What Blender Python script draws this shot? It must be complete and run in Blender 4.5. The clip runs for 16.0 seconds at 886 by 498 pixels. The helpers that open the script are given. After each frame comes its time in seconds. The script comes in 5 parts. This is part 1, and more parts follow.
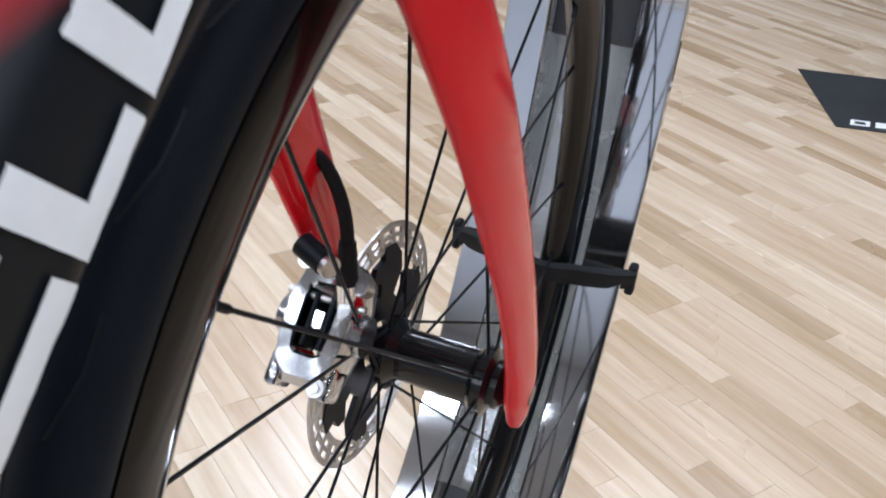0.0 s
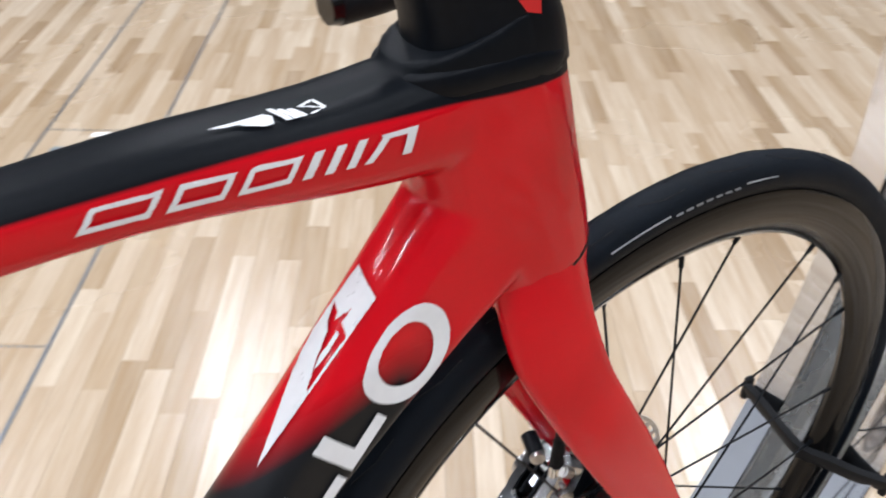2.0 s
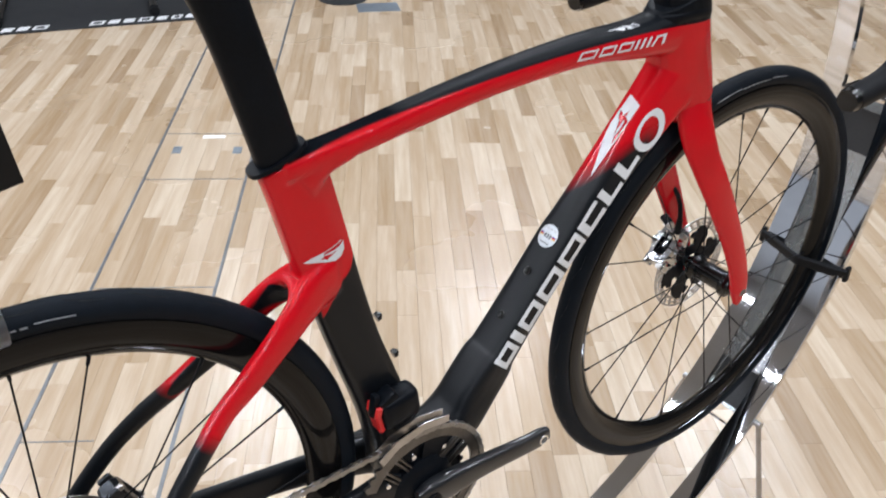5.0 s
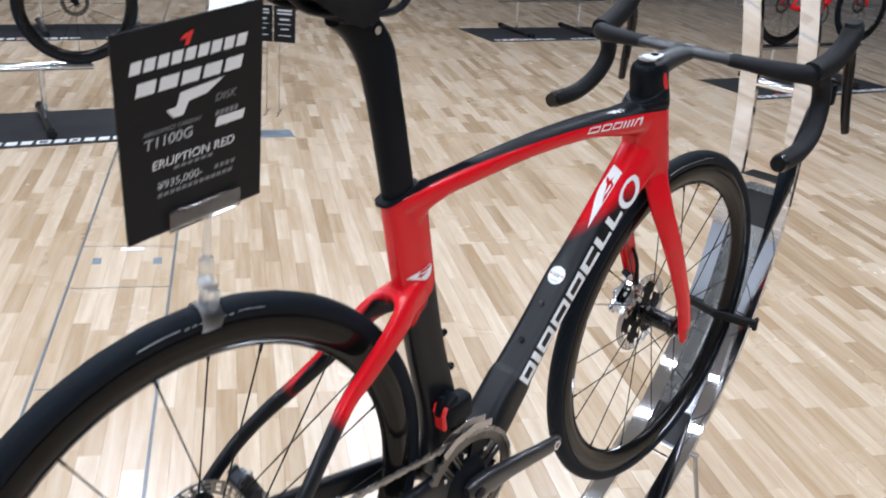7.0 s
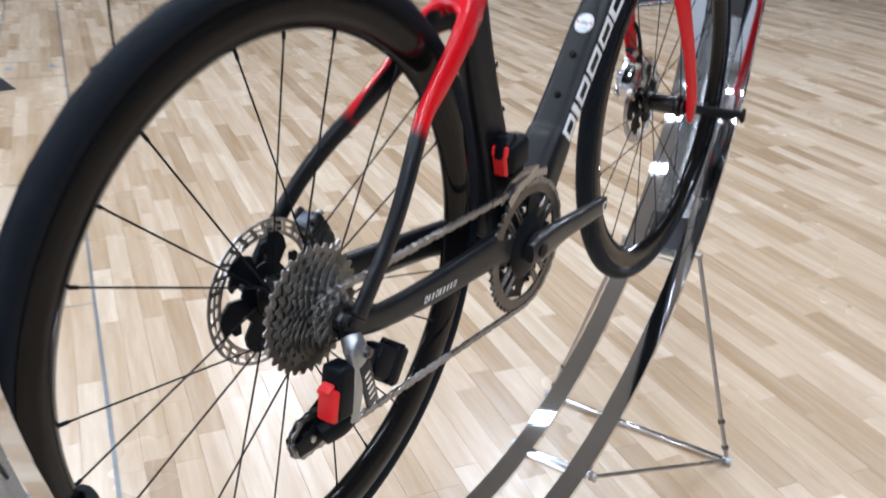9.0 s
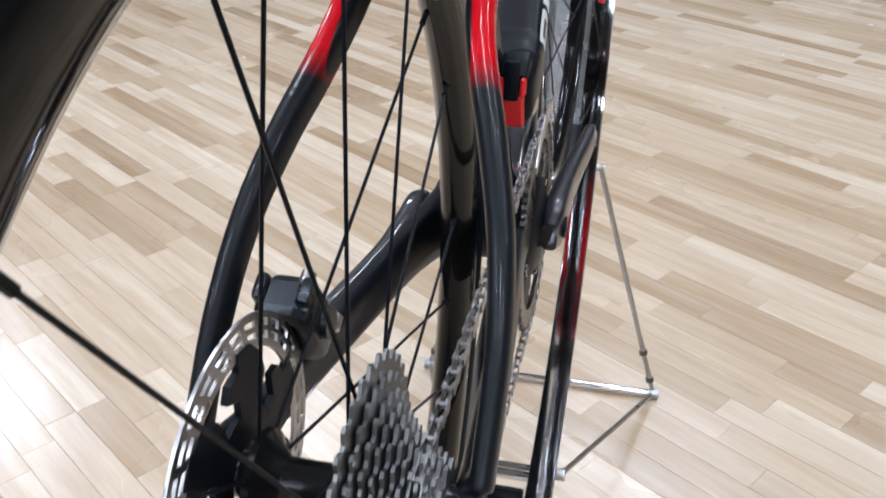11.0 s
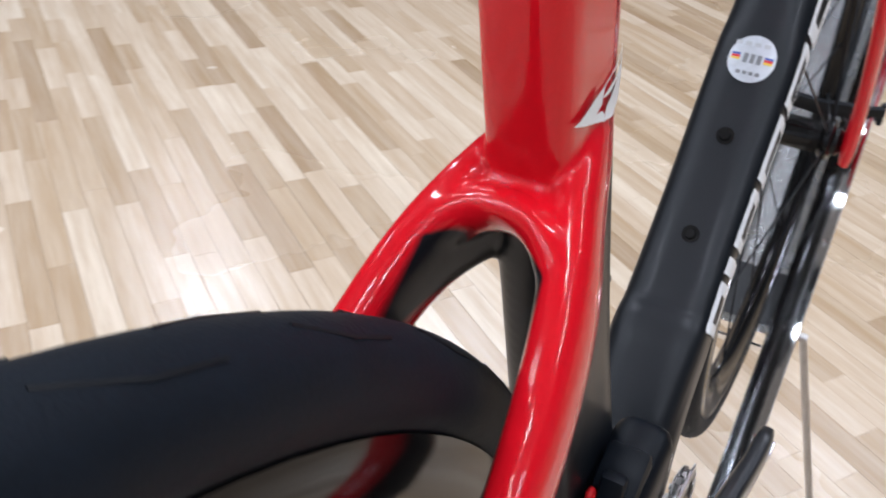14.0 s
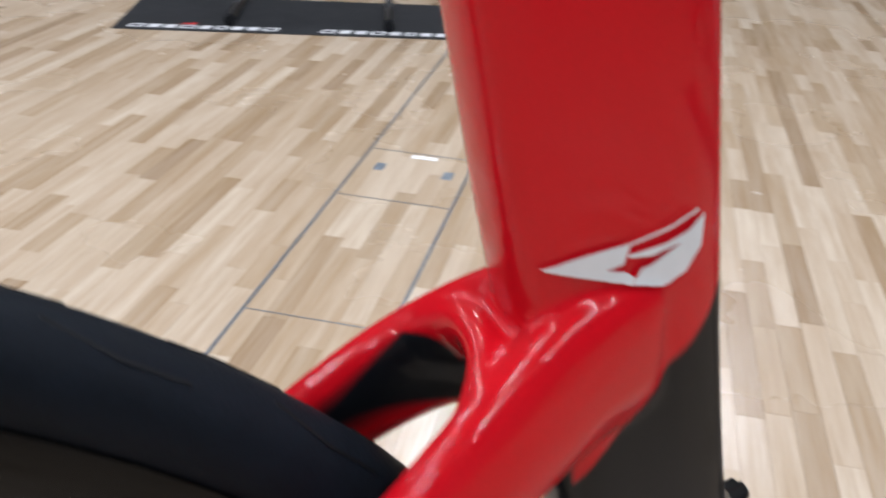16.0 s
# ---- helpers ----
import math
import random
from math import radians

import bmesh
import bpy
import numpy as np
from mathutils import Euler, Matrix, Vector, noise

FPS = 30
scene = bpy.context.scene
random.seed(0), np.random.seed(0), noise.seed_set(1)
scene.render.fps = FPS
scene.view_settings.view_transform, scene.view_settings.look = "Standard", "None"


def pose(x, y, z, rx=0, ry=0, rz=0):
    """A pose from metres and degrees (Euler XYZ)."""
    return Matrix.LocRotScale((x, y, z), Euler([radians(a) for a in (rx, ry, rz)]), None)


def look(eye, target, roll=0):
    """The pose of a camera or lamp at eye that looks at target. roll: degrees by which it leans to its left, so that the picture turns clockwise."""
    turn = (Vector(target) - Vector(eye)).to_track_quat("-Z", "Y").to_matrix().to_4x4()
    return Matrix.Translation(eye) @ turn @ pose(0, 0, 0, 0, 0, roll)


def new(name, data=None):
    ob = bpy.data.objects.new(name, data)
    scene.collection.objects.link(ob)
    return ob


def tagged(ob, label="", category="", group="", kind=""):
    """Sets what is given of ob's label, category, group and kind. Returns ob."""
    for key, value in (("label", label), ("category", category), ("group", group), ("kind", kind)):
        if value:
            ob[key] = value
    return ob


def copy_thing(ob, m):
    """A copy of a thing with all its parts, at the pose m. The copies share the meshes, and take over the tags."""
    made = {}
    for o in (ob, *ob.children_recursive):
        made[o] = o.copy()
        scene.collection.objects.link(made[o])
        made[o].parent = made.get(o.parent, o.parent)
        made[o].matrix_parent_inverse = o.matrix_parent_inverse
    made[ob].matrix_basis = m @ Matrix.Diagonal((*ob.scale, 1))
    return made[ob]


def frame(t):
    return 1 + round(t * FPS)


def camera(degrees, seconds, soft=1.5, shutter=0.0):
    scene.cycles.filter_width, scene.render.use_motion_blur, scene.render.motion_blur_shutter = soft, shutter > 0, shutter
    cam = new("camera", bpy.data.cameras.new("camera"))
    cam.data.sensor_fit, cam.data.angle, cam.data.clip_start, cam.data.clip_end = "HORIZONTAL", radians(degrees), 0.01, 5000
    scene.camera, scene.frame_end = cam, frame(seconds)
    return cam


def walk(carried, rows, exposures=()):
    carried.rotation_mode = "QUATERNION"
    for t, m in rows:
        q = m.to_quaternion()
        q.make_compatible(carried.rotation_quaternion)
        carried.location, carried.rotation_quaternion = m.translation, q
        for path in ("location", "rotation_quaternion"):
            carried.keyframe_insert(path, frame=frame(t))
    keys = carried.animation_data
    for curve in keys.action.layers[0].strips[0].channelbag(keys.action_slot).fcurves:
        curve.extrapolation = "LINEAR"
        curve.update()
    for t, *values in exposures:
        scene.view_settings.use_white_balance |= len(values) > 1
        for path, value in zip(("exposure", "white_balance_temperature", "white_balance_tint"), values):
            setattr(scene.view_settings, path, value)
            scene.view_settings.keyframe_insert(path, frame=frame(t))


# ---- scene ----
cam = camera(52.1, 16.0, soft=1.9, shutter=0.4)
AXLE = 0.815  # height of the rear axle above the floor
LIFT = Matrix.Translation((0, 0, AXLE))
PATH = [
    (0, (0.5775, -0.155, 0.329), (2.2095, 0.452, -0.655), 5.5),
    (0.5, (0.537, -0.194, 0.422), (2.102, 0.499, -0.612), 5.2),
    (1, (0.549, -0.187, 0.483), (2.071, 0.574, -0.566), 3.6),
    (1.5, (0.575, -0.205, 0.545), (1.965, 0.776, -0.507), 2.4),
    (2, (0.577, -0.307, 0.606), (1.548, 1.027, -0.524), 1.8),
    (2.5, (0.5, -0.396, 0.661), (1.303, 1.01, -0.513), 1.5),
    (3, (0.348, -0.456, 0.686), (1.158, 0.957, -0.476), 1.0),
    (3.2, (0.288, -0.485, 0.693), (1.112, 0.915, -0.474), 1.3),
    (5.3, (-0.087, -0.692, 0.803), (0.999, 0.648, -0.209), 2.1),
    (5.5, (-0.094, -0.687, 0.819), (1.028, 0.655, -0.150), 2.7),
    (6, (-0.141, -0.664, 0.833), (1.104, 0.635, -0.041), 3.5),
    (6.5, (-0.319, -0.664, 0.812), (1.063, 0.527, -0.009), 2.8),
    (7, (-0.456, -0.734, 0.775), (0.911, 0.496, -0.009), 4.9),
    (7.5, (-0.528, -0.824, 0.710), (0.771, 0.477, -0.077), 5.2),
    (8, (-0.623, -0.829, 0.648), (0.734, 0.431, -0.107), 3.9),
    (8.5, (-0.67, -0.743, 0.558), (0.785, 0.409, -0.188), 3.4),
    (9, (-0.6, -0.573, 0.435), (0.921, 0.429, -0.391), 1.4),
    (9.2, (-0.554, -0.494, 0.390), (0.995, 0.43, -0.473), 1.1),
    (11.5, (-0.235, -0.107, 0.315), (1.441, 0.230, -0.722), 0.0),
    (12, (-0.157, -0.100, 0.344), (1.464, 0.296, -0.756), 1.4),
    (12.5, (-0.053, -0.085, 0.346), (1.588, 0.352, -0.711), 2.0),
    (13, (0.025, -0.072, 0.389), (1.650, 0.404, -0.675), 3.7),
    (13.5, (0.064, -0.064, 0.402), (1.646, 0.502, -0.684), 3.8),
    (14, (0.064, -0.091, 0.399), (1.535, 0.695, -0.705), 2.9),
    (14.5, (0.057, -0.143, 0.410), (1.410, 0.905, -0.625), 5.3),
    (15, (0.086, -0.129, 0.402), (1.348, 1.094, -0.553), 5.1),
    (15.5, (0.127, -0.123, 0.410), (1.159, 1.287, -0.564), 4.6),
    (16, (0.184, -0.181, 0.398), (0.868, 1.443, -0.549), 3.3),
]
EXPOSURES = [(0, -0.17, 5930, 12), (1, -0.08, 5960, 12), (1.5, -0.12, 6060, 12), (2, -0.16, 6310, 12), (3, -0.43, 6330, 13), (5.5, -0.21, 6230, 11), (6.5, -0.11, 6010, 11), (8, -0.05, 5920, 11), (9, -0.11, 5900, 11),
             (11.5, -0.19, 5840, 11), (12, -0.26, 5970, 11), (12.5, -0.15, 5930, 13), (13, 0.20, 5730, 13), (13.5, -0.22, 5980, 13), (14, -0.17, 5990, 13), (14.5, 0.05, 5940, 13), (15, -0.09, 6110, 13), (15.5, -0.53, 6460, 13), (16, -0.37, 6210, 13)]
walk(cam, [(t, LIFT @ look(eye, target, roll)) for t, eye, target, roll in PATH], EXPOSURES)

# ---- light ----
world = bpy.data.worlds.new("hall_air")
scene.world = world
world.use_nodes = True
world.node_tree.nodes["Background"].inputs[0].default_value = (0.9, 0.95, 1.0, 1)
world.node_tree.nodes["Background"].inputs[1].default_value = 0.12
CEILING = 5.2
# The columns at x = -9.9 and -6.7 are added to brighten the chrome's reflections.
LAMPS = [(-9.9 + 3.2 * i, -4.0 + 3.4 * j) for i in range(6) for j in range(4)]
for lx, ly in LAMPS:
    data = bpy.data.lights.new("ceiling_tube_light", "AREA")
    data.shape, data.size, data.size_y = "RECTANGLE", 2.2, 0.16
    data.energy, data.color = 90, (0.892, 0.937, 1.0)
    ob = new("ceiling_tube_light", data)
    ob.matrix_world = pose(lx, ly, CEILING - 0.12, 0, 0, 56)
scene.view_settings.exposure = 0.0

# ---- materials ----


class Nodes:
    """Small builder for one node material."""

    def __init__(self, name):
        self.mat = bpy.data.materials.new(name)
        self.mat.use_nodes = True
        self.tree = self.mat.node_tree
        self.bsdf = self.tree.nodes["Principled BSDF"]

    def add(self, kind, **values):
        node = self.tree.nodes.new(kind)
        for key, value in values.items():
            setattr(node, key, value)
        return node

    def put(self, socket, value):
        if isinstance(value, bpy.types.NodeSocket):
            self.tree.links.new(value, socket)
        else:
            socket.default_value = value

    def math(self, op, a, b=0.0, c=0.0, clamp=False):
        node = self.add("ShaderNodeMath", operation=op, use_clamp=clamp)
        for socket, value in zip(node.inputs, (a, b, c)):
            self.put(socket, value)
        return node.outputs[0]

    def coords(self, kind="Object"):
        return self.add("ShaderNodeTexCoord").outputs[kind]

    def xyz(self, vector):
        node = self.add("ShaderNodeSeparateXYZ")
        self.put(node.inputs[0], vector)
        return node.outputs

    def plane(self, xyz, a, b, c, d, width):
        """0 on one side and 1 on the other of a*x + b*y + c*z = d, with a soft edge of that width."""
        s = self.math("MULTIPLY", xyz[0], a)
        s = self.math("MULTIPLY_ADD", xyz[1], b, s)
        s = self.math("MULTIPLY_ADD", xyz[2], c, s)
        s = self.math("SUBTRACT", s, d)
        return self.math("MULTIPLY_ADD", s, 1.0 / width, 0.5, clamp=True)

    def noise(self, scale, detail=3.0, vector=None, rough=0.5):
        node = self.add("ShaderNodeTexNoise")
        node.inputs["Scale"].default_value, node.inputs["Detail"].default_value = scale, detail
        node.inputs["Roughness"].default_value = rough
        self.put(node.inputs["Vector"], vector if vector is not None else self.coords())
        return node.outputs[0]

    def ramp(self, value, *stops):
        node = self.add("ShaderNodeValToRGB")
        ramp = node.color_ramp
        while len(ramp.elements) < len(stops):
            ramp.elements.new(0.5)
        for element, (place, colour) in zip(ramp.elements, stops):
            element.position, element.color = place, (*colour, 1)
        self.put(node.inputs[0], value)
        return node.outputs[0]

    def mix(self, fac, a, b, blend="MIX"):
        node = self.add("ShaderNodeMix", data_type="RGBA", blend_type=blend)
        self.put(node.inputs[0], fac)
        for socket, value in ((node.inputs[6], a), (node.inputs[7], b)):
            self.put(socket, (*value, 1) if isinstance(value, tuple) else value)
        return node.outputs[2]

    def bump(self, height, strength=0.2, distance=0.001):
        node = self.add("ShaderNodeBump")
        node.inputs["Strength"].default_value, node.inputs["Distance"].default_value = strength, distance
        self.put(node.inputs["Height"], height)
        self.put(self.bsdf.inputs["Normal"], node.outputs[0])

    def set(self, **values):
        for key, value in values.items():
            name = {"color": "Base Color", "rough": "Roughness", "metal": "Metallic", "coat": "Coat Weight", "coat_rough": "Coat Roughness",
                    "spec": "Specular IOR Level", "trans": "Transmission Weight", "ior": "IOR", "aniso": "Anisotropic"}[key]
            self.put(self.bsdf.inputs[name], (*value, 1) if isinstance(value, tuple) else value)
        return self.mat


def plain(name, color, rough, metal=0.0, spread=0.12, scale=60.0, bump=0.0, coat=0.0, spec=0.5):
    """A surface of one colour with slight mottling in tone and gloss."""
    n = Nodes(name)
    fine, broad = n.noise(scale, 4), n.noise(scale / 9, 2)
    both = n.math("MULTIPLY_ADD", broad, 0.5, n.math("MULTIPLY", fine, 0.5))
    low, high = (tuple(c * k for c in color) for k in (1 - spread, 1 + spread))
    n.set(color=n.ramp(both, (0.3, low), (0.7, high)), metal=metal, coat=coat)
    n.set(rough=n.math("MULTIPLY_ADD", broad, 0.14, max(rough - 0.07, 0.02)), spec=spec)
    if bump:
        n.bump(fine, bump, 0.0008)
    return n.mat


RED, BLACK = (0.52, 0.004, 0.010), (0.0042, 0.0052, 0.0068)


def frame_paint():
    n = Nodes("frame_paint_red_and_black")
    p = n.xyz(n.coords())
    # black skin along the top tube, above a line that climbs to the head
    d = n.math("SUBTRACT", p[0], 0.73)
    edge = n.math("MULTIPLY_ADD", n.math("MULTIPLY", d, d), -0.19, 0.4405)
    top = n.math("MULTIPLY_ADD", n.math("SUBTRACT", p[2], edge), 1 / 0.0016, 0.5, clamp=True)
    top = n.math("MULTIPLY", top, n.plane(p, 1, 0, 0.25, 0.374, 0.002))
    # the stays fade to black towards the axle
    low = n.plane(p, -1, 0, -1, -0.303, 0.028)
    low = n.math("MULTIPLY", low, n.plane(p, -1, 0, 0, -0.272, 0.002))
    low = n.math("MAXIMUM", low, n.math("MULTIPLY", n.plane(p, 0, 0, -1, -0.12, 0.002), n.plane(p, -1, 0, 0, -0.43, 0.002)))
    # seat tube below them
    tube_low = n.math("MULTIPLY", n.plane(p, 1.5, 0, -1, 0.236, 0.0026), n.math("MULTIPLY", n.plane(p, 1, 0, 0, 0.272, 0.002), n.plane(p, -1, 0, 0, -0.415, 0.002)))
    side = n.math("ABSOLUTE", p[1])
    tube_low = n.math("MULTIPLY", tube_low, n.math("MULTIPLY_ADD", n.math("MULTIPLY_ADD", p[2], 0.35, side), -1 / 0.0012, (0.0155 + 0.35 * 0.243) / 0.0012, clamp=True))
    # the stays' inner faces and the underside of their bridge
    reach = n.math("SQRT", n.math("ADD", n.math("MULTIPLY", p[0], p[0]), n.math("MULTIPLY", p[2], p[2])))
    mid = n.math("MULTIPLY_ADD", p[0], -0.176, 0.176 * 0.15 + 0.0383)
    inner = n.math("MULTIPLY_ADD", n.math("SUBTRACT", mid, side), 1 / 0.0012, 0.5, clamp=True)
    inner = n.math("MULTIPLY", inner, n.math("MULTIPLY_ADD", n.math("SUBTRACT", n.math("MULTIPLY_ADD", n.math("MAXIMUM", n.math("SUBTRACT", p[0], 0.272), 0.0), 0.9, 0.3725), n.math("MULTIPLY_ADD", n.math("MULTIPLY", side, side), 25.0, reach)), 1 / 0.0014, 0.5, clamp=True))
    inner = n.math("MULTIPLY", inner, n.plane(p, -1, 0, 0, -0.306, 0.002))
    low = n.math("MAXIMUM", n.math("MAXIMUM", low, tube_low), inner)
    # down tube fading to black towards the bottom bracket
    grad = n.math("MULTIPLY", n.plane(p, 0.42, -0.60, -1, 0.024, 0.024), n.plane(p, 1, 0, 0, 0.43, 0.002))
    grad = n.math("MULTIPLY", grad, n.plane(p, -1, 0, 0, -0.772, 0.03))
    black = n.math("MAXIMUM", n.math("MAXIMUM", top, low), grad)
    flake = n.noise(900, 2)
    red = n.mix(flake, RED, tuple(c * 1.12 for c in RED))
    dark = n.mix(n.noise(400, 3), BLACK, tuple(c * 1.5 for c in BLACK))
    satin = n.math("MULTIPLY_ADD", n.plane(p, 0, 0, 1, 0.37, 0.02), -0.22, n.math("MULTIPLY_ADD", n.plane(p, -1, 0, 0, -0.40, 0.03), 0.10, 0.02))
    n.set(color=n.mix(black, red, dark), rough=n.math("MULTIPLY_ADD", black, 0.14, 0.24), spec=n.math("MULTIPLY_ADD", black, n.math("MULTIPLY_ADD", n.plane(p, 0, 0, 1, 0.37, 0.02), -0.19, n.math("MULTIPLY_ADD", n.plane(p, -1, 0, 0, -0.40, 0.03), -0.09, 0.20)), 0.06))
    n.set(coat=n.math("MAXIMUM", n.math("MULTIPLY_ADD", black, n.math("SUBTRACT", satin, 0.52), 0.52), 0.0), coat_rough=0.035)
    n.bump(n.noise(38, 2), 0.02, 0.002)
    return n.mat


def red_paint():
    n = Nodes("red_gloss_paint")
    n.set(color=n.mix(n.noise(900, 2), RED, tuple(c * 1.12 for c in RED)), rough=0.24, spec=0.06, coat=0.40, coat_rough=0.035)
    n.bump(n.noise(38, 2), 0.02, 0.002)
    return n.mat


def chrome_mat():
    n = Nodes("polished_chrome")
    n.set(color=(0.72, 0.73, 0.75), metal=1.0, rough=n.math("MULTIPLY_ADD", n.noise(8, 3), 0.05, 0.015))
    n.bump(n.noise(5, 2), 0.05, 0.002)
    return n.mat


M_FRAME, M_RED, M_CHROME = frame_paint(), red_paint(), chrome_mat()
M_BLACK = plain("satin_black_carbon", (0.0029, 0.0041, 0.0063), 0.42, 0, 0.3, 300, 0.03, 0, 0.12)
M_SADDLE = plain("saddle_cover", (0.0062, 0.0092, 0.0145), 0.44, 0, 0.25, 500, 0.04, 0, 0.26)
M_GLOSSBLACK = plain("gloss_black_carbon", (0.0055, 0.0055, 0.0056), 0.2, 0, 0.3, 300, 0, 0.3, 0.2)
M_RIM = plain("glossy_carbon_rim", (0.0050, 0.0048, 0.0048), 0.11, 0, 0.35, 240, 0, 0.0, 0.21)
M_TYRE = plain("black_tyre_rubber", (0.0042, 0.0068, 0.0110), 0.6, 0, 0.25, 700, 0.25, 0, 0.12)
M_TAPE = plain("black_bar_tape", (0.0040, 0.0045, 0.0058), 0.62, 0, 0.3, 500, 0.3, 0, 0.2)
M_STEEL = plain("brushed_steel", (0.42, 0.41, 0.40), 0.3, 1.0, 0.2, 500, 0.1)
M_DARKSTEEL = plain("dark_steel", (0.13, 0.125, 0.12), 0.32, 1.0, 0.25, 400, 0.1)
M_SILVER = plain("polished_silver_alloy", (0.75, 0.76, 0.78), 0.12, 1.0, 0.1, 200)
M_CALIPER = plain("polished_grey_alloy", (0.50, 0.51, 0.53), 0.15, 1.0, 0.15, 200)
M_WHITE = plain("white_decal", (0.68, 0.69, 0.70), 0.35, 0, 0.05, 200)
M_REDPLASTIC = plain("red_plastic", (0.6, 0.012, 0.015), 0.35, 0, 0.1, 200)
M_GREYPANEL = plain("satin_black_panel", (0.0052, 0.0060, 0.0075), 0.5, 0, 0.2, 120, 0.05, 0, 0.18)
M_GREYMARK = plain("pale_grey_print", (0.42, 0.43, 0.44), 0.5, 0, 0.06, 200)
M_DIMPRINT = plain("dim_grey_print", (0.16, 0.165, 0.17), 0.5, 0, 0.06, 200)
M_COG = plain("grey_plated_steel", (0.30, 0.295, 0.29), 0.34, 1.0, 0.25, 500, 0.1)
M_SPROCKET = plain("dark_plated_steel", (0.24, 0.238, 0.235), 0.36, 1.0, 0.25, 500, 0.1)
M_CRANK = plain("dark_grey_carbon", (0.010, 0.011, 0.013), 0.34, 0, 0.3, 300, 0, 0.6, 0.3)
M_SILVERGREY = plain("grey_forged_alloy", (0.38, 0.40, 0.42), 0.3, 0.9, 0.15, 200)
M_ANODISED = plain("grey_anodised_alloy", (0.055, 0.060, 0.068), 0.3, 0.9, 0.2, 200)
M_BARTOP = plain("satin_slate_carbon", (0.018, 0.02, 0.023), 0.4, 0, 0.2, 300, 0.03, 0, 0.4)
M_BLUEPRINT = plain("blue_print", (0.03, 0.07, 0.30), 0.4, 0, 0.1, 200)
M_YELLOWPRINT = plain("yellow_print", (0.70, 0.50, 0.05), 0.4, 0, 0.1, 200)
M_FOIL = plain("silver_foil", (0.52, 0.55, 0.58), 0.3, 0.6, 0.15, 300)
M_BRUSHED = plain("brushed_pale_alloy", (0.62, 0.66, 0.70), 0.26, 0.75, 0.05, 240, 0.03)
M_DARKPLATE = plain("dark_rubber_sheet", (0.03, 0.031, 0.033), 0.6, 0, 0.2, 200, 0.1)
M_MAT = plain("black_rubber_mat", (0.016, 0.017, 0.019), 0.65, 0, 0.25, 90, 0.2, 0, 0.3)
M_SEAM = plain("grey_metal_seam", (0.20, 0.21, 0.22), 0.4, 0.6, 0.2, 60)
M_HINGE = plain("zinc_hinge_plate", (0.33, 0.38, 0.43), 0.4, 0.7, 0.15, 80)
M_PAPER = plain("white_card", (0.78, 0.78, 0.77), 0.7, 0, 0.04, 30)


def clear(name, rough):
    n = Nodes(name)
    n.set(color=n.mix(n.noise(60, 2), (0.88, 0.91, 0.93), (0.96, 0.97, 0.98)), trans=1.0, rough=rough, ior=1.47)
    return n.mat


M_CLEAR, M_FROST = clear("clear_acrylic", 0.04), clear("frosted_plastic", 0.28)
M_WALL = plain("pale_grey_hall_wall", (0.52, 0.56, 0.62), 0.8, 0, 0.05, 3)
M_CEILING = plain("grey_ceiling", (0.30, 0.31, 0.335), 0.9, 0, 0.08, 2)
M_LENS = Nodes("lamp_diffuser").mat
M_LENS.node_tree.nodes["Principled BSDF"].inputs["Emission Color"].default_value = (0.95, 0.98, 1.0, 1)
M_LENS.node_tree.nodes["Principled BSDF"].inputs["Emission Strength"].default_value = 6.0


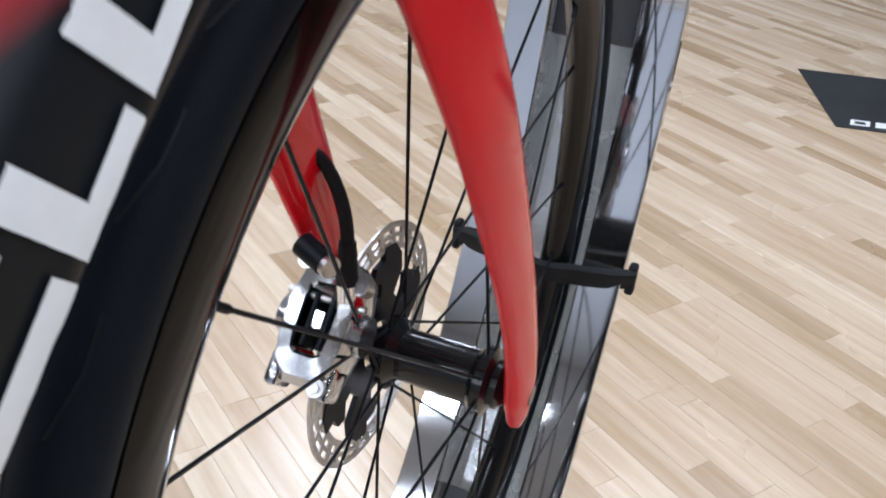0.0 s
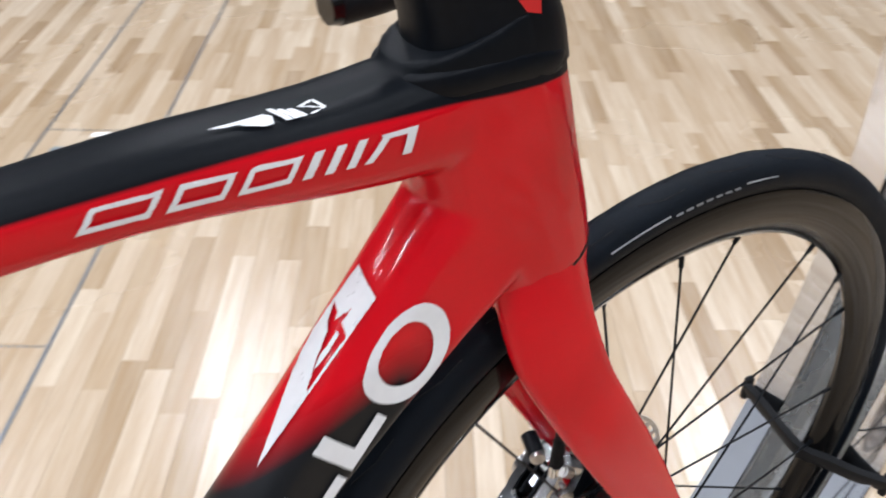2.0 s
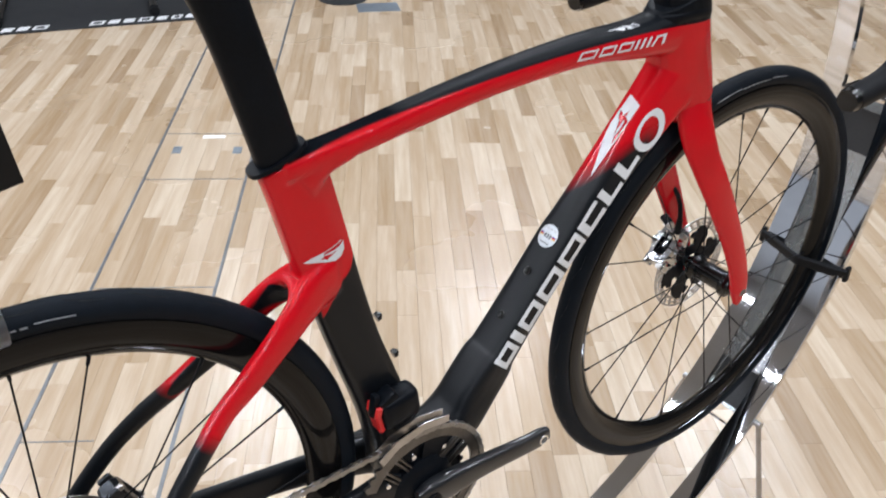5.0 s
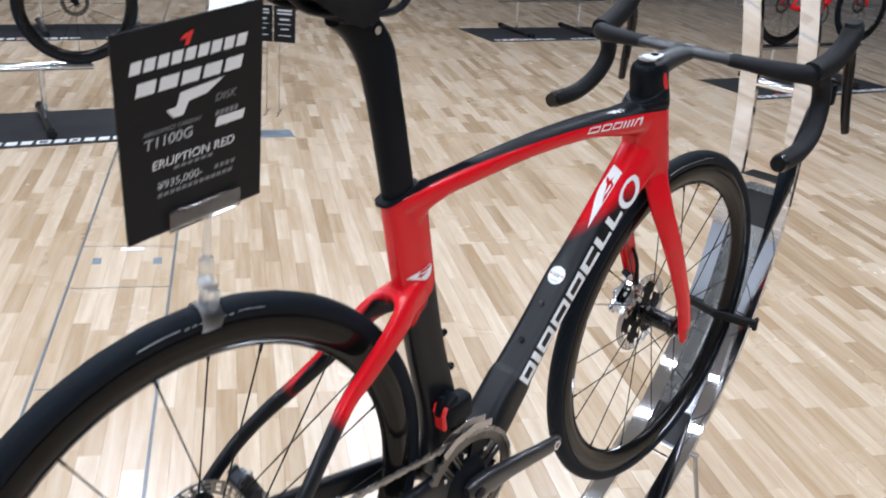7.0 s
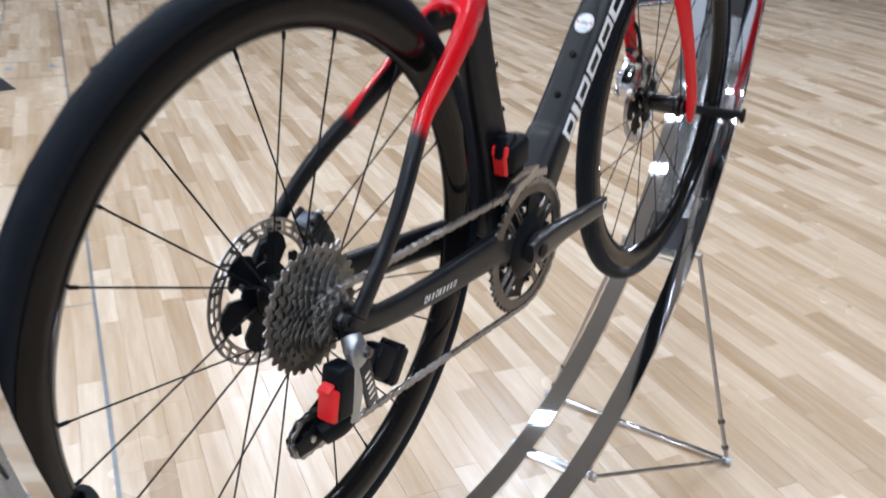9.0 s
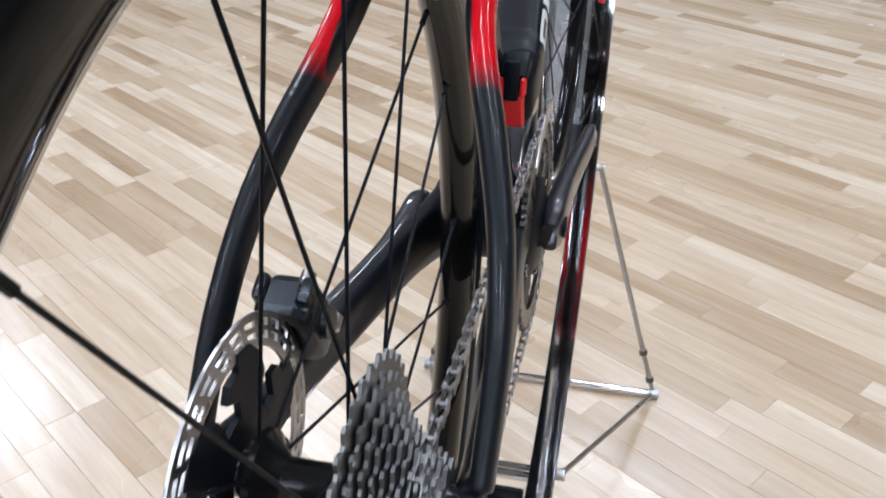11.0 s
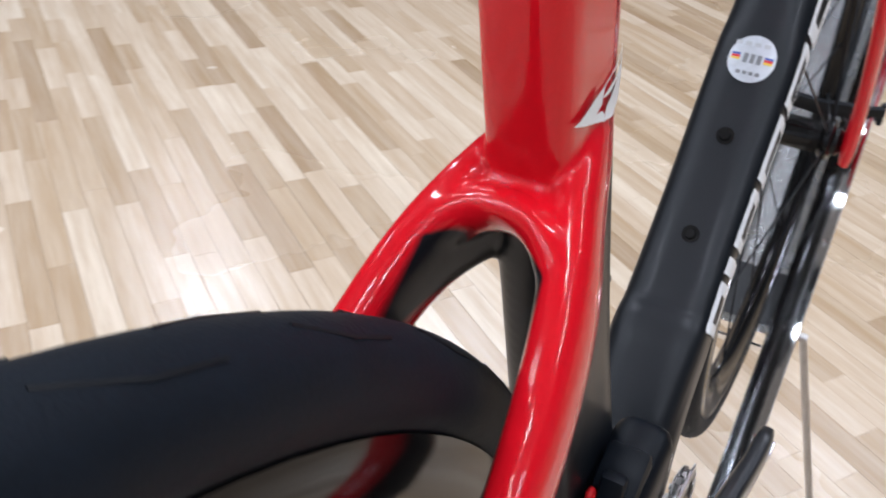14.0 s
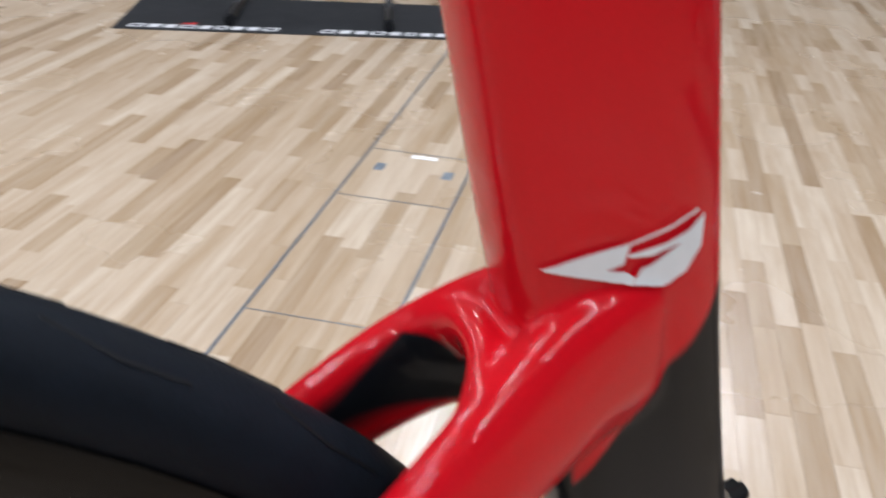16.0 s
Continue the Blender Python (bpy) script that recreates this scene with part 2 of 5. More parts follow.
def floor_mat(each):
    """Oak strips: tone by piece, grain along the piece, clear lacquer."""
    n = Nodes("lacquered_oak_strip" if each else "lacquered_oak_floor")
    geo = n.add("ShaderNodeNewGeometry")
    tone = n.add("ShaderNodeObjectInfo").outputs["Random"] if each else geo.outputs["Random Per Island"]
    turn = n.add("ShaderNodeMapping")
    turn.inputs["Rotation"].default_value = (0, 0, radians(-56.2))
    n.put(turn.inputs["Vector"], geo.outputs["Position"])
    shift = n.add("ShaderNodeVectorMath", operation="ADD")
    n.put(shift.inputs[0], turn.outputs[0])
    comb = n.add("ShaderNodeCombineXYZ")
    n.put(comb.inputs[0], n.math("MULTIPLY", tone, 37.0))
    n.put(comb.inputs[1], n.math("MULTIPLY", tone, 91.0))
    n.put(shift.inputs[1], comb.outputs[0])
    stretch = n.add("ShaderNodeMapping")
    stretch.inputs["Scale"].default_value = (1.0, 14.0, 1.0)
    n.put(stretch.inputs["Vector"], shift.outputs[0])
    grain, fleck = n.noise(4.5, 6, stretch.outputs[0], 0.62), n.noise(30, 3, stretch.outputs[0])
    blotch = n.noise(2.2, 4, stretch.outputs[0], 0.6)
    streak = n.noise(11, 4, stretch.outputs[0], 0.7)
    base = n.ramp(tone, (0.0, (0.240, 0.143, 0.070)), (0.12, (0.335, 0.225, 0.127)), (0.30, (0.440, 0.319, 0.203)), (0.60, (0.532, 0.412, 0.295)), (1.0, (0.655, 0.545, 0.420)))
    col = n.mix(n.math("MULTIPLY_ADD", grain, 1.6, -0.35, clamp=True), n.mix(0.36, base, (0.30, 0.205, 0.125)), base)
    col = n.mix(n.math("MULTIPLY", fleck, 0.18), col, (0.30, 0.20, 0.12))
    col = n.mix(n.math("MULTIPLY_ADD", blotch, 2.6, -0.95, clamp=True), n.mix(0.30, col, (0.36, 0.260, 0.150)), n.mix(0.26, col, (0.755, 0.68, 0.550)))
    col = n.mix(n.math("MULTIPLY_ADD", streak, 2.4, -1.15, clamp=True), col, n.mix(0.22, col, (0.26, 0.182, 0.118)))
    n.set(color=col, rough=n.math("MULTIPLY_ADD", n.noise(1.3, 4, geo.outputs["Position"]), 0.22, 0.15), spec=0.85)
    n.bump(fleck, 0.06, 0.0006)
    return n.mat


M_SUB = plain("dark_floor_joint", (0.36, 0.27, 0.19), 0.7, 0, 0.1, 4)
M_OAK, M_STRIP = floor_mat(False), floor_mat(True)

# ---- mesh helpers ----


def finish(bm, name, material, smooth=True):
    me = bpy.data.meshes.new(name)
    bmesh.ops.recalc_face_normals(bm, faces=bm.faces)
    bm.to_mesh(me)
    bm.free()
    for mat in material if isinstance(material, (list, tuple)) else [material]:
        me.materials.append(mat)
    if smooth:
        me.shade_smooth()
    return me


def part(name, bm, material, parent, label="", smooth=True, sharp=35):
    """Links a bmesh as one mesh object under a thing or a part."""
    me = finish(bm, name, material, smooth) if isinstance(bm, bmesh.types.BMesh) else bm
    if smooth and sharp:
        me.set_sharp_from_angle(angle=radians(sharp))
    ob = new(name, me)
    ob.parent = parent
    return tagged(ob, label)


def thing(name, label, category, place=(0, 0, 0), group="", kind="", turn=0):
    ob = new(name)
    ob.matrix_world = pose(*place, 0, 0, turn)
    return tagged(ob, label, category, group, kind)


def spline(rows, steps):
    """Rows of numbers, drawn out smoothly with that many steps between rows (Catmull-Rom)."""
    r = np.array(rows, float)
    p = np.vstack([2 * r[0] - r[1], r, 2 * r[-1] - r[-2]])
    out = []
    for i in range(1, len(p) - 2):
        for k in range(steps):
            t = k / steps
            out.append(0.5 * (2 * p[i] + (p[i + 1] - p[i - 1]) * t + (2 * p[i - 1] - 5 * p[i] + 4 * p[i + 1] - p[i + 2]) * t * t
                              + (3 * p[i] - p[i - 1] - 3 * p[i + 1] + p[i + 2]) * t ** 3))
    return np.array(out + [r[-1]])


def loft(bm, rows, steps=4, sides=20, power=2.0, side=(0, 1, 0), cap=True, taper=0.0):
    """A tube along rows of x, y, z, half width (along side) and half height, with rounded-box sections. A sixth number is the row's own taper."""
    rows = spline(rows, steps) if steps > 1 else np.array(rows, float)
    side, rings = Vector(side), []
    for i, row in enumerate(rows):
        a, b = rows[max(i - 1, 0)], rows[min(i + 1, len(rows) - 1)]
        t = Vector(b[:3] - a[:3]).normalized()
        u = (side - side.dot(t) * t).normalized()
        v = t.cross(u)
        c = Vector(row[:3])
        lean = row[5] if len(row) > 5 else taper
        ring = []
        for k in range(sides):
            w = 2 * math.pi * k / sides
            cs, sn = math.cos(w), math.sin(w)
            e = 2.0 / power
            ring.append(bm.verts.new(c + u * (row[3] * (1 - lean * sn) * math.copysign(abs(cs) ** e, cs)) + v * (row[4] * math.copysign(abs(sn) ** e, sn))))
        rings.append(ring)
    for r0, r1 in zip(rings, rings[1:]):
        for k in range(sides):
            bm.faces.new((r0[k], r0[(k + 1) % sides], r1[(k + 1) % sides], r1[k]))
    if cap:
        bm.faces.new(rings[0][::-1])
        bm.faces.new(rings[-1])
    return bm


def tube(points, radius, sides=10, steps=1, bm=None, side=(0, 1, 0.001)):
    rows = [(*p, radius, radius) for p in points]
    return loft(bm or bmesh.new(), rows, steps, sides, 2.0, side)


def lathe(bm, profile, centre=(0, 0, 0), segs=96, closed=True):
    """Turns a profile of (radius, y) about the y axis through centre."""
    c = Vector(centre)
    rings = []
    for k in range(segs):
        w = 2 * math.pi * k / segs
        rings.append([bm.verts.new(c + Vector((r * math.cos(w), y, r * math.sin(w)))) for r, y in profile])
    m = len(profile)
    for k in range(segs):
        a, b = rings[k], rings[(k + 1) % segs]
        for i in range(m if closed else m - 1):
            j = (i + 1) % m
            bm.faces.new((a[i], a[j], b[j], b[i]))
    return bm


def box(bm, size, m=Matrix(), bevel=0.0, segs=1):
    got = bmesh.ops.create_cube(bm, size=1.0, matrix=m @ Matrix.Diagonal((*size, 1)))
    if bevel:
        edges = list({e for v in got["verts"] for e in v.link_edges})
        bmesh.ops.bevel(bm, geom=edges, offset=bevel, segments=segs, affect="EDGES", profile=0.5)
    return bm


def rod(bm, a, b, radius, sides=10, radius2=None):
    a, b = Vector(a), Vector(b)
    m = Matrix.Translation((a + b) / 2) @ (b - a).to_track_quat("Z", "Y").to_matrix().to_4x4()
    bmesh.ops.create_cone(bm, cap_ends=True, segments=sides, radius1=radius, radius2=radius if radius2 is None else radius2, depth=(b - a).length, matrix=m)
    return bm


def prism(bm, outline, m, depth):
    """A flat plate from an outline of (u, v) in the plane of m, with that depth along its third axis."""
    lower = [bm.verts.new(m @ Vector((u, v, 0))) for u, v in outline]
    upper = [bm.verts.new(m @ Vector((u, v, depth))) for u, v in outline]
    bm.faces.new(lower[::-1])
    bm.faces.new(upper)
    for i in range(len(outline)):
        j = (i + 1) % len(outline)
        bm.faces.new((lower[i], lower[j], upper[j], upper[i]))
    return bm

# ---- the bicycle ----
FRONT, FRONT_Z = 0.998, -0.005  # front axle ahead of the rear one, and over it
TYRE_R = 0.3230  # centre of the tyre's section
BB = (0.407, -0.070)  # bottom bracket, x and z from the rear axle
bike = thing("road_bicycle", "red and black carbon road bicycle held in a chrome ring stand", "bicycle", (0, 0, AXLE))


def frame_mesh():
    bm = bmesh.new()
    # top tube
    loft(bm, [(0.270, 0, 0.391, 0.0160, 0.0135), (0.34, 0, 0.3990, 0.0157, 0.0141), (0.42, 0, 0.4105, 0.0155, 0.0144), (0.525, 0, 0.4237, 0.0172, 0.0146),
              (0.65, 0, 0.4310, 0.0212, 0.0166), (0.735, 0, 0.4270, 0.0254, 0.0217), (0.81, 0, 0.428, 0.0265, 0.030)], power=2.9)
    # head tube
    loft(bm, [(0.806, 0, 0.468, 0.026, 0.040), (0.815, 0, 0.44, 0.0275, 0.046), (0.830, 0, 0.385, 0.030, 0.046), (0.8430, 0, 0.350, 0.0315, 0.043),
              (0.8535, 0, 0.3255, 0.0325, 0.0375)], power=2.5)
    # down tube: broad and flat below, its upper face narrowing towards the head
    loft(bm, [(0.829, 0, 0.377, 0.0290, 0.042, -0.25), (0.7775, 0, 0.3320, 0.0268, 0.0310, -0.50), (0.7070, 0, 0.2555, 0.0258, 0.0218, -0.46), (0.668, 0, 0.2065, 0.0266, 0.0212, -0.26), (0.648, 0, 0.180, 0.0276, 0.0212, -0.05),
              (0.578, 0, 0.088, 0.0280, 0.0215, 0.0), (0.505, 0, -0.008, 0.0315, 0.0265, 0.08), (0.47, 0, -0.046, 0.036, 0.032, 0.12), (0.425, 0, -0.066, 0.038, 0.036, 0.12)], power=3.8, sides=36)
    # raised step over the bottom bracket
    loft(bm, [(0.554, 0, 0.0570, 0.0250, 0.0160), (0.543, 0, 0.0430, 0.0300, 0.0268), (0.516, 0, 0.0070, 0.0305, 0.0300), (0.490, 0, -0.026, 0.0320, 0.0300), (0.455, 0, -0.052, 0.034, 0.034)], power=4.0, sides=28)
    # bottom bracket shell
    rod(bm, (BB[0], -0.043, BB[1]), (BB[0], 0.043, BB[1]), 0.034, 28)
    # seat tube with its cluster: a flat back, a narrow nose
    loft(bm, [(0.2795, 0, 0.402, 0.0132, 0.0340, 0.22), (0.2912, 0, 0.36, 0.0119, 0.0342, 0.50), (0.3080, 0, 0.29, 0.0117, 0.0340, 0.54), (0.3225, 0, 0.235, 0.0125, 0.0312, 0.35),
              (0.346, 0, 0.15, 0.0150, 0.0295, 0.1), (0.378, 0, 0.05, 0.019, 0.031, 0.0), (0.400, 0, -0.05, 0.026, 0.034, 0.0)], power=3.3, sides=36)
    loft(bm, [(0.290, 0, 0.374, 0.0145, 0.026), (0.312, 0, 0.387, 0.0150, 0.015), (0.345, 0, 0.397, 0.0160, 0.012)], power=2.6)
    for s in (-1, 1):
        # seat stays
        loft(bm, [(0.318, 0.0040 * s, 0.258, 0.0110, 0.027), (0.292, 0.0140 * s, 0.2540, 0.0098, 0.0240), (0.2665, 0.0245 * s, 0.2420, 0.0088, 0.0195), (0.2385, 0.0310 * s, 0.2215, 0.0086, 0.0165), (0.2020, 0.0350 * s, 0.1920, 0.0085, 0.0146), (0.172, 0.0390 * s, 0.1715, 0.0083, 0.0122), (0.146, 0.0470 * s, 0.1495, 0.0081, 0.0116),
                  (0.120, 0.0565 * s, 0.1270, 0.0078, 0.0110), (0.086, 0.0670 * s, 0.0930, 0.0072, 0.0105), (0.050, 0.0725 * s, 0.0520, 0.0067, 0.0105), (0.010, 0.0725 * s, 0.003, 0.0062, 0.011)], power=2.5)
        # chain stays
        loft(bm, [(0.40, 0.030 * s, -0.064, 0.016, 0.031), (0.345, 0.036 * s, -0.054, 0.012, 0.0260), (0.29, 0.043 * s, -0.047, 0.0095, 0.0225), (0.18, 0.054 * s, -0.036, 0.0085, 0.0190), (0.06, 0.063 * s, -0.0205, 0.0080, 0.0150),
                  (0.0, 0.067 * s, -0.003, 0.0070, 0.014)], power=2.9)
    # bridge between the stays, behind the seat tube
    loft(bm, [(0.2660, -0.0245, 0.2480, 0.0130, 0.0080), (0.2735, -0.013, 0.2585, 0.0120, 0.0068), (0.2760, 0, 0.2615, 0.0120, 0.0064), (0.2735, 0.013, 0.2585, 0.0120, 0.0068), (0.2660, 0.0245, 0.2480, 0.0130, 0.0080)], power=2.3, side=(0.74, 0, -0.67))
    return bm


frame_ob = part("frame", frame_mesh(), M_FRAME, bike, "red carbon frame fading to black", sharp=0)
mod = frame_ob.modifiers.new("blend", "REMESH")
mod.mode, mod.voxel_size, mod.use_smooth_shade = "VOXEL", 0.0019, True
mod = frame_ob.modifiers.new("round", "SMOOTH")
mod.factor, mod.iterations = 0.5, 5


def fork_mesh():
    bm = bmesh.new()
    loft(bm, [(0.8495, 0, 0.336, 0.0318, 0.0365), (0.8550, 0, 0.3215, 0.0318, 0.0366), (0.8590, 0, 0.3115, 0.0290, 0.0320)], power=2.4)
    for s in (-1, 1):
        loft(bm, [(0.850, 0.0165 * s, 0.332, 0.0150, 0.0315), (0.8535, 0.0318 * s, 0.288, 0.0108, 0.0296), (0.869, 0.0418 * s, 0.247, 0.0088, 0.0258), (0.889, 0.0482 * s, 0.210, 0.0081, 0.0246),
                  (0.914, 0.0514 * s, 0.168, 0.0076, 0.0236), (0.953, 0.0544 * s, 0.100, 0.0069, 0.0208), (0.981, 0.0556 * s, 0.044, 0.0070, 0.0196), (0.9965, 0.0555 * s, 0.000, 0.0080, 0.0185), (0.9990, 0.0555 * s, -0.020, 0.0068, 0.0120), (0.9975, 0.0550 * s, -0.031, 0.0045, 0.0050)], power=2.05)
    return bm


bm = loft(bmesh.new(), [(0.8532, 0, 0.3266, 0.0319, 0.0370), (0.8540, 0, 0.3248, 0.0319, 0.0370)], steps=1, power=2.5, sides=48)
part("headset_seam", bm, M_TAPE, frame_ob, "thin dark joint above the fork crown")
fork = part("fork", fork_mesh(), M_RED, bike, "red carbon fork with curved blades", sharp=0)
mod = fork.modifiers.new("blend", "REMESH")
mod.mode, mod.voxel_size, mod.use_smooth_shade = "VOXEL", 0.0022, True
mod = fork.modifiers.new("round", "SMOOTH")
mod.factor, mod.iterations = 0.5, 6

bm = loft(bmesh.new(), [(0.2725, 0, 0.395, 0.0125, 0.0225), (0.2560, 0, 0.46, 0.0125, 0.0228), (0.2370, 0, 0.53, 0.0125, 0.0230), (0.2205, 0, 0.578, 0.0125, 0.025), (0.194, 0, 0.608, 0.0135, 0.022),
                        (0.162, 0, 0.622, 0.0135, 0.014)], power=2.8, sides=28)
seatpost = part("seatpost", bm, M_BLACK, bike, "black aero carbon seatpost")
bm = bmesh.new()
rod(bm, (0.2085, -0.0175, 0.605), (0.2085, 0.0175, 0.605), 0.0046, 14)
part("clamp_bolt", bm, M_SILVER, seatpost, "silver clamp bolt")
bm = loft(bmesh.new(), [(0.2690, 0, 0.4030, 0.0155, 0.0320), (0.2675, 0, 0.4070, 0.0150, 0.0310)], steps=1, power=3)
part("seat_clamp_cover", bm, M_BLACK, frame_ob, "black rubber seatpost collar")


def saddle_mesh():
    """Two wings with a deep channel between them; the flanks sweep down to the clamp."""
    bm = bmesh.new()
    rings = []
    for i in range(37):
        t = i / 36
        x = 0.064 + 0.258 * t
        half = float(np.interp(x, (0.05, 0.075, 0.10, 0.14, 0.19, 0.235, 0.28, 0.32), (0.050, 0.060, 0.062, 0.055, 0.036, 0.0245, 0.0205, 0.0175)))
        half *= min(1.0, math.sqrt((t + 0.03) / 0.08)) * min(1.0, math.sqrt((1.012 - t) / 0.07))
        z = float(np.interp(x, (0.056, 0.08, 0.14, 0.235, 0.29, 0.322), (0.6710, 0.6715, 0.6690, 0.6665, 0.6650, 0.6605)))
        hem = float(np.interp(x, (0.056, 0.073, 0.107, 0.144, 0.178, 0.196, 0.211, 0.225, 0.238, 0.28, 0.322), (0.669, 0.658, 0.639, 0.621, 0.611, 0.614, 0.624, 0.637, 0.649, 0.655, 0.6535)))
        foot = min(0.93 * half, float(np.interp(x, (0.056, 0.107, 0.144, 0.178, 0.211, 0.24, 0.32), (0.050, 0.048, 0.039, 0.029, 0.022, 0.018, 0.011))))
        deep = 0.030 * float(np.interp(x, (0.056, 0.075, 0.20, 0.262), (0.55, 1.0, 0.9, 0.0)))
        slot = min(0.0125, 0.42 * half)
        section = [(0, z - deep), (0.55 * slot, z - deep), (0.85 * slot, z - 0.45 * deep), (1.15 * slot, z - 0.06 * deep - 0.001), (0.45 * half + 0.5 * slot, z), (0.82 * half, z - 0.003), (0.97 * half, z - 0.10 * (z - hem) - 0.004),
                   (0.55 * half + 0.47 * foot, z - 0.38 * (z - hem) - 0.002), (0.2 * half + 0.82 * foot, z - 0.70 * (z - hem)), (foot, hem)]
        pts = [Vector((p, q)) for p, q in section]
        fine = []
        for k in range(len(pts) - 1):
            p0, p1, p2, p3 = pts[max(0, k - 1)], pts[k], pts[k + 1], pts[min(len(pts) - 1, k + 2)]
            for j in range(3):
                w = j / 3
                fine.append(0.5 * (2 * p1 + (p2 - p0) * w + (2 * p0 - 5 * p1 + 4 * p2 - p3) * w * w + (3 * p1 - p0 - 3 * p2 + p3) * w ** 3))
        fine.append(pts[-1])
        rings.append([bm.verts.new((x, -q.x, q.y)) for q in reversed(fine)] + [bm.verts.new((x, q.x, q.y)) for q in fine[1:]])
    for a, b in zip(rings, rings[1:]):
        for i in range(len(a) - 1):
            bm.faces.new((a[i], a[i + 1], b[i + 1], b[i]))
    bmesh.ops.solidify(bm, geom=bm.faces[:], thickness=0.006)
    return bm


saddle = part("saddle", saddle_mesh(), M_SADDLE, bike, "black short-nose saddle with a central channel", sharp=60)
for s in (-1, 1):
    bm = tube([(0.075, 0.03 * s, 0.655), (0.11, 0.022 * s, 0.632), (0.16, 0.0215 * s, 0.626), (0.215, 0.0215 * s, 0.624), (0.240, 0.0195 * s, 0.630), (0.257, 0.015 * s, 0.643), (0.275, 0.0115 * s, 0.657)], 0.0042, 10, 5)
    part("saddle_rail", bm, M_BLACK, saddle)
bm = box(bmesh.new(), (0.054, 0.040, 0.020), pose(0.182, 0, 0.622, 0, 6, 0), 0.006, 2)
part("saddle_clamp", bm, M_BLACK, seatpost)


def gear(bm, teeth, outer, inner, y0, y1, centre):
    """A toothed ring about the y axis."""
    c, n = Vector(centre), teeth * 4
    loops = []
    for r_of, y in ((0, y0), (0, y1), (1, y1), (1, y0)):
        loop = []
        for k in range(n):
            w = 2 * math.pi * k / n
            r = inner if r_of else outer + (0.0026 if k % 4 in (1, 2) else -0.0022)
            loop.append(bm.verts.new(c + Vector((r * math.cos(w), y, r * math.sin(w)))))
        loops.append(loop)
    for a in range(4):
        p, q = loops[a], loops[(a + 1) % 4]
        for k in range(n):
            bm.faces.new((p[k], p[(k + 1) % n], q[(k + 1) % n], q[k]))
    return bm


def rotor(parent, x, y, z):
    """A vented brake disc: two thin rims joined by slanted bars, on a dark star-shaped carrier."""
    bm = bmesh.new()
    for r0, r1 in ((0.0765, 0.080), (0.0625, 0.0665), (0.0703, 0.0725)):
        lathe(bm, [(r0, y - 0.0009), (r1, y - 0.0009), (r1, y + 0.0009), (r0, y + 0.0009)], (x, 0, z), 72)
    for k in range(30):
        w = 2 * math.pi * k / 30
        a = Vector((x + 0.0645 * math.cos(w), y, z + 0.0645 * math.sin(w)))
        b = Vector((x + 0.0785 * math.cos(w + 0.10), y, z + 0.0785 * math.sin(w + 0.10)))
        t = (b - a).normalized()
        m = Matrix.Translation((a + b) / 2) @ Matrix((t, Vector((0, 1, 0)), t.cross(Vector((0, 1, 0))))).transposed().to_4x4()
        box(bm, ((b - a).length, 0.0017, 0.0042), m)
    disc = part("brake_rotor", bm, M_STEEL, parent, "drilled steel brake disc", sharp=30)
    bm = lathe(bmesh.new(), [(0.016, y - 0.002), (0.034, y - 0.0016), (0.034, y + 0.0016), (0.016, y + 0.002)], (x, 0, z), 48)
    part("rotor_carrier", bm, M_BLACK, disc, "black rotor carrier", sharp=30)
    for k in range(6):
        w = 2 * math.pi * k / 6 + 0.3
        outline = [(0.030, -0.0155), (0.046, -0.023), (0.058, -0.018), (0.066, -0.007), (0.066, 0.007), (0.057, 0.006), (0.054, 0.016), (0.046, 0.019), (0.042, 0.006), (0.030, 0.004)]
        m = Matrix.Translation((x, y + 0.0018, z)) @ Matrix.Rotation(-w, 4, "Y") @ Matrix.Rotation(radians(90), 4, "X")
        part("carrier_arm", prism(bmesh.new(), outline, m, 0.0036), M_BLACK, disc, smooth=False)
    return disc


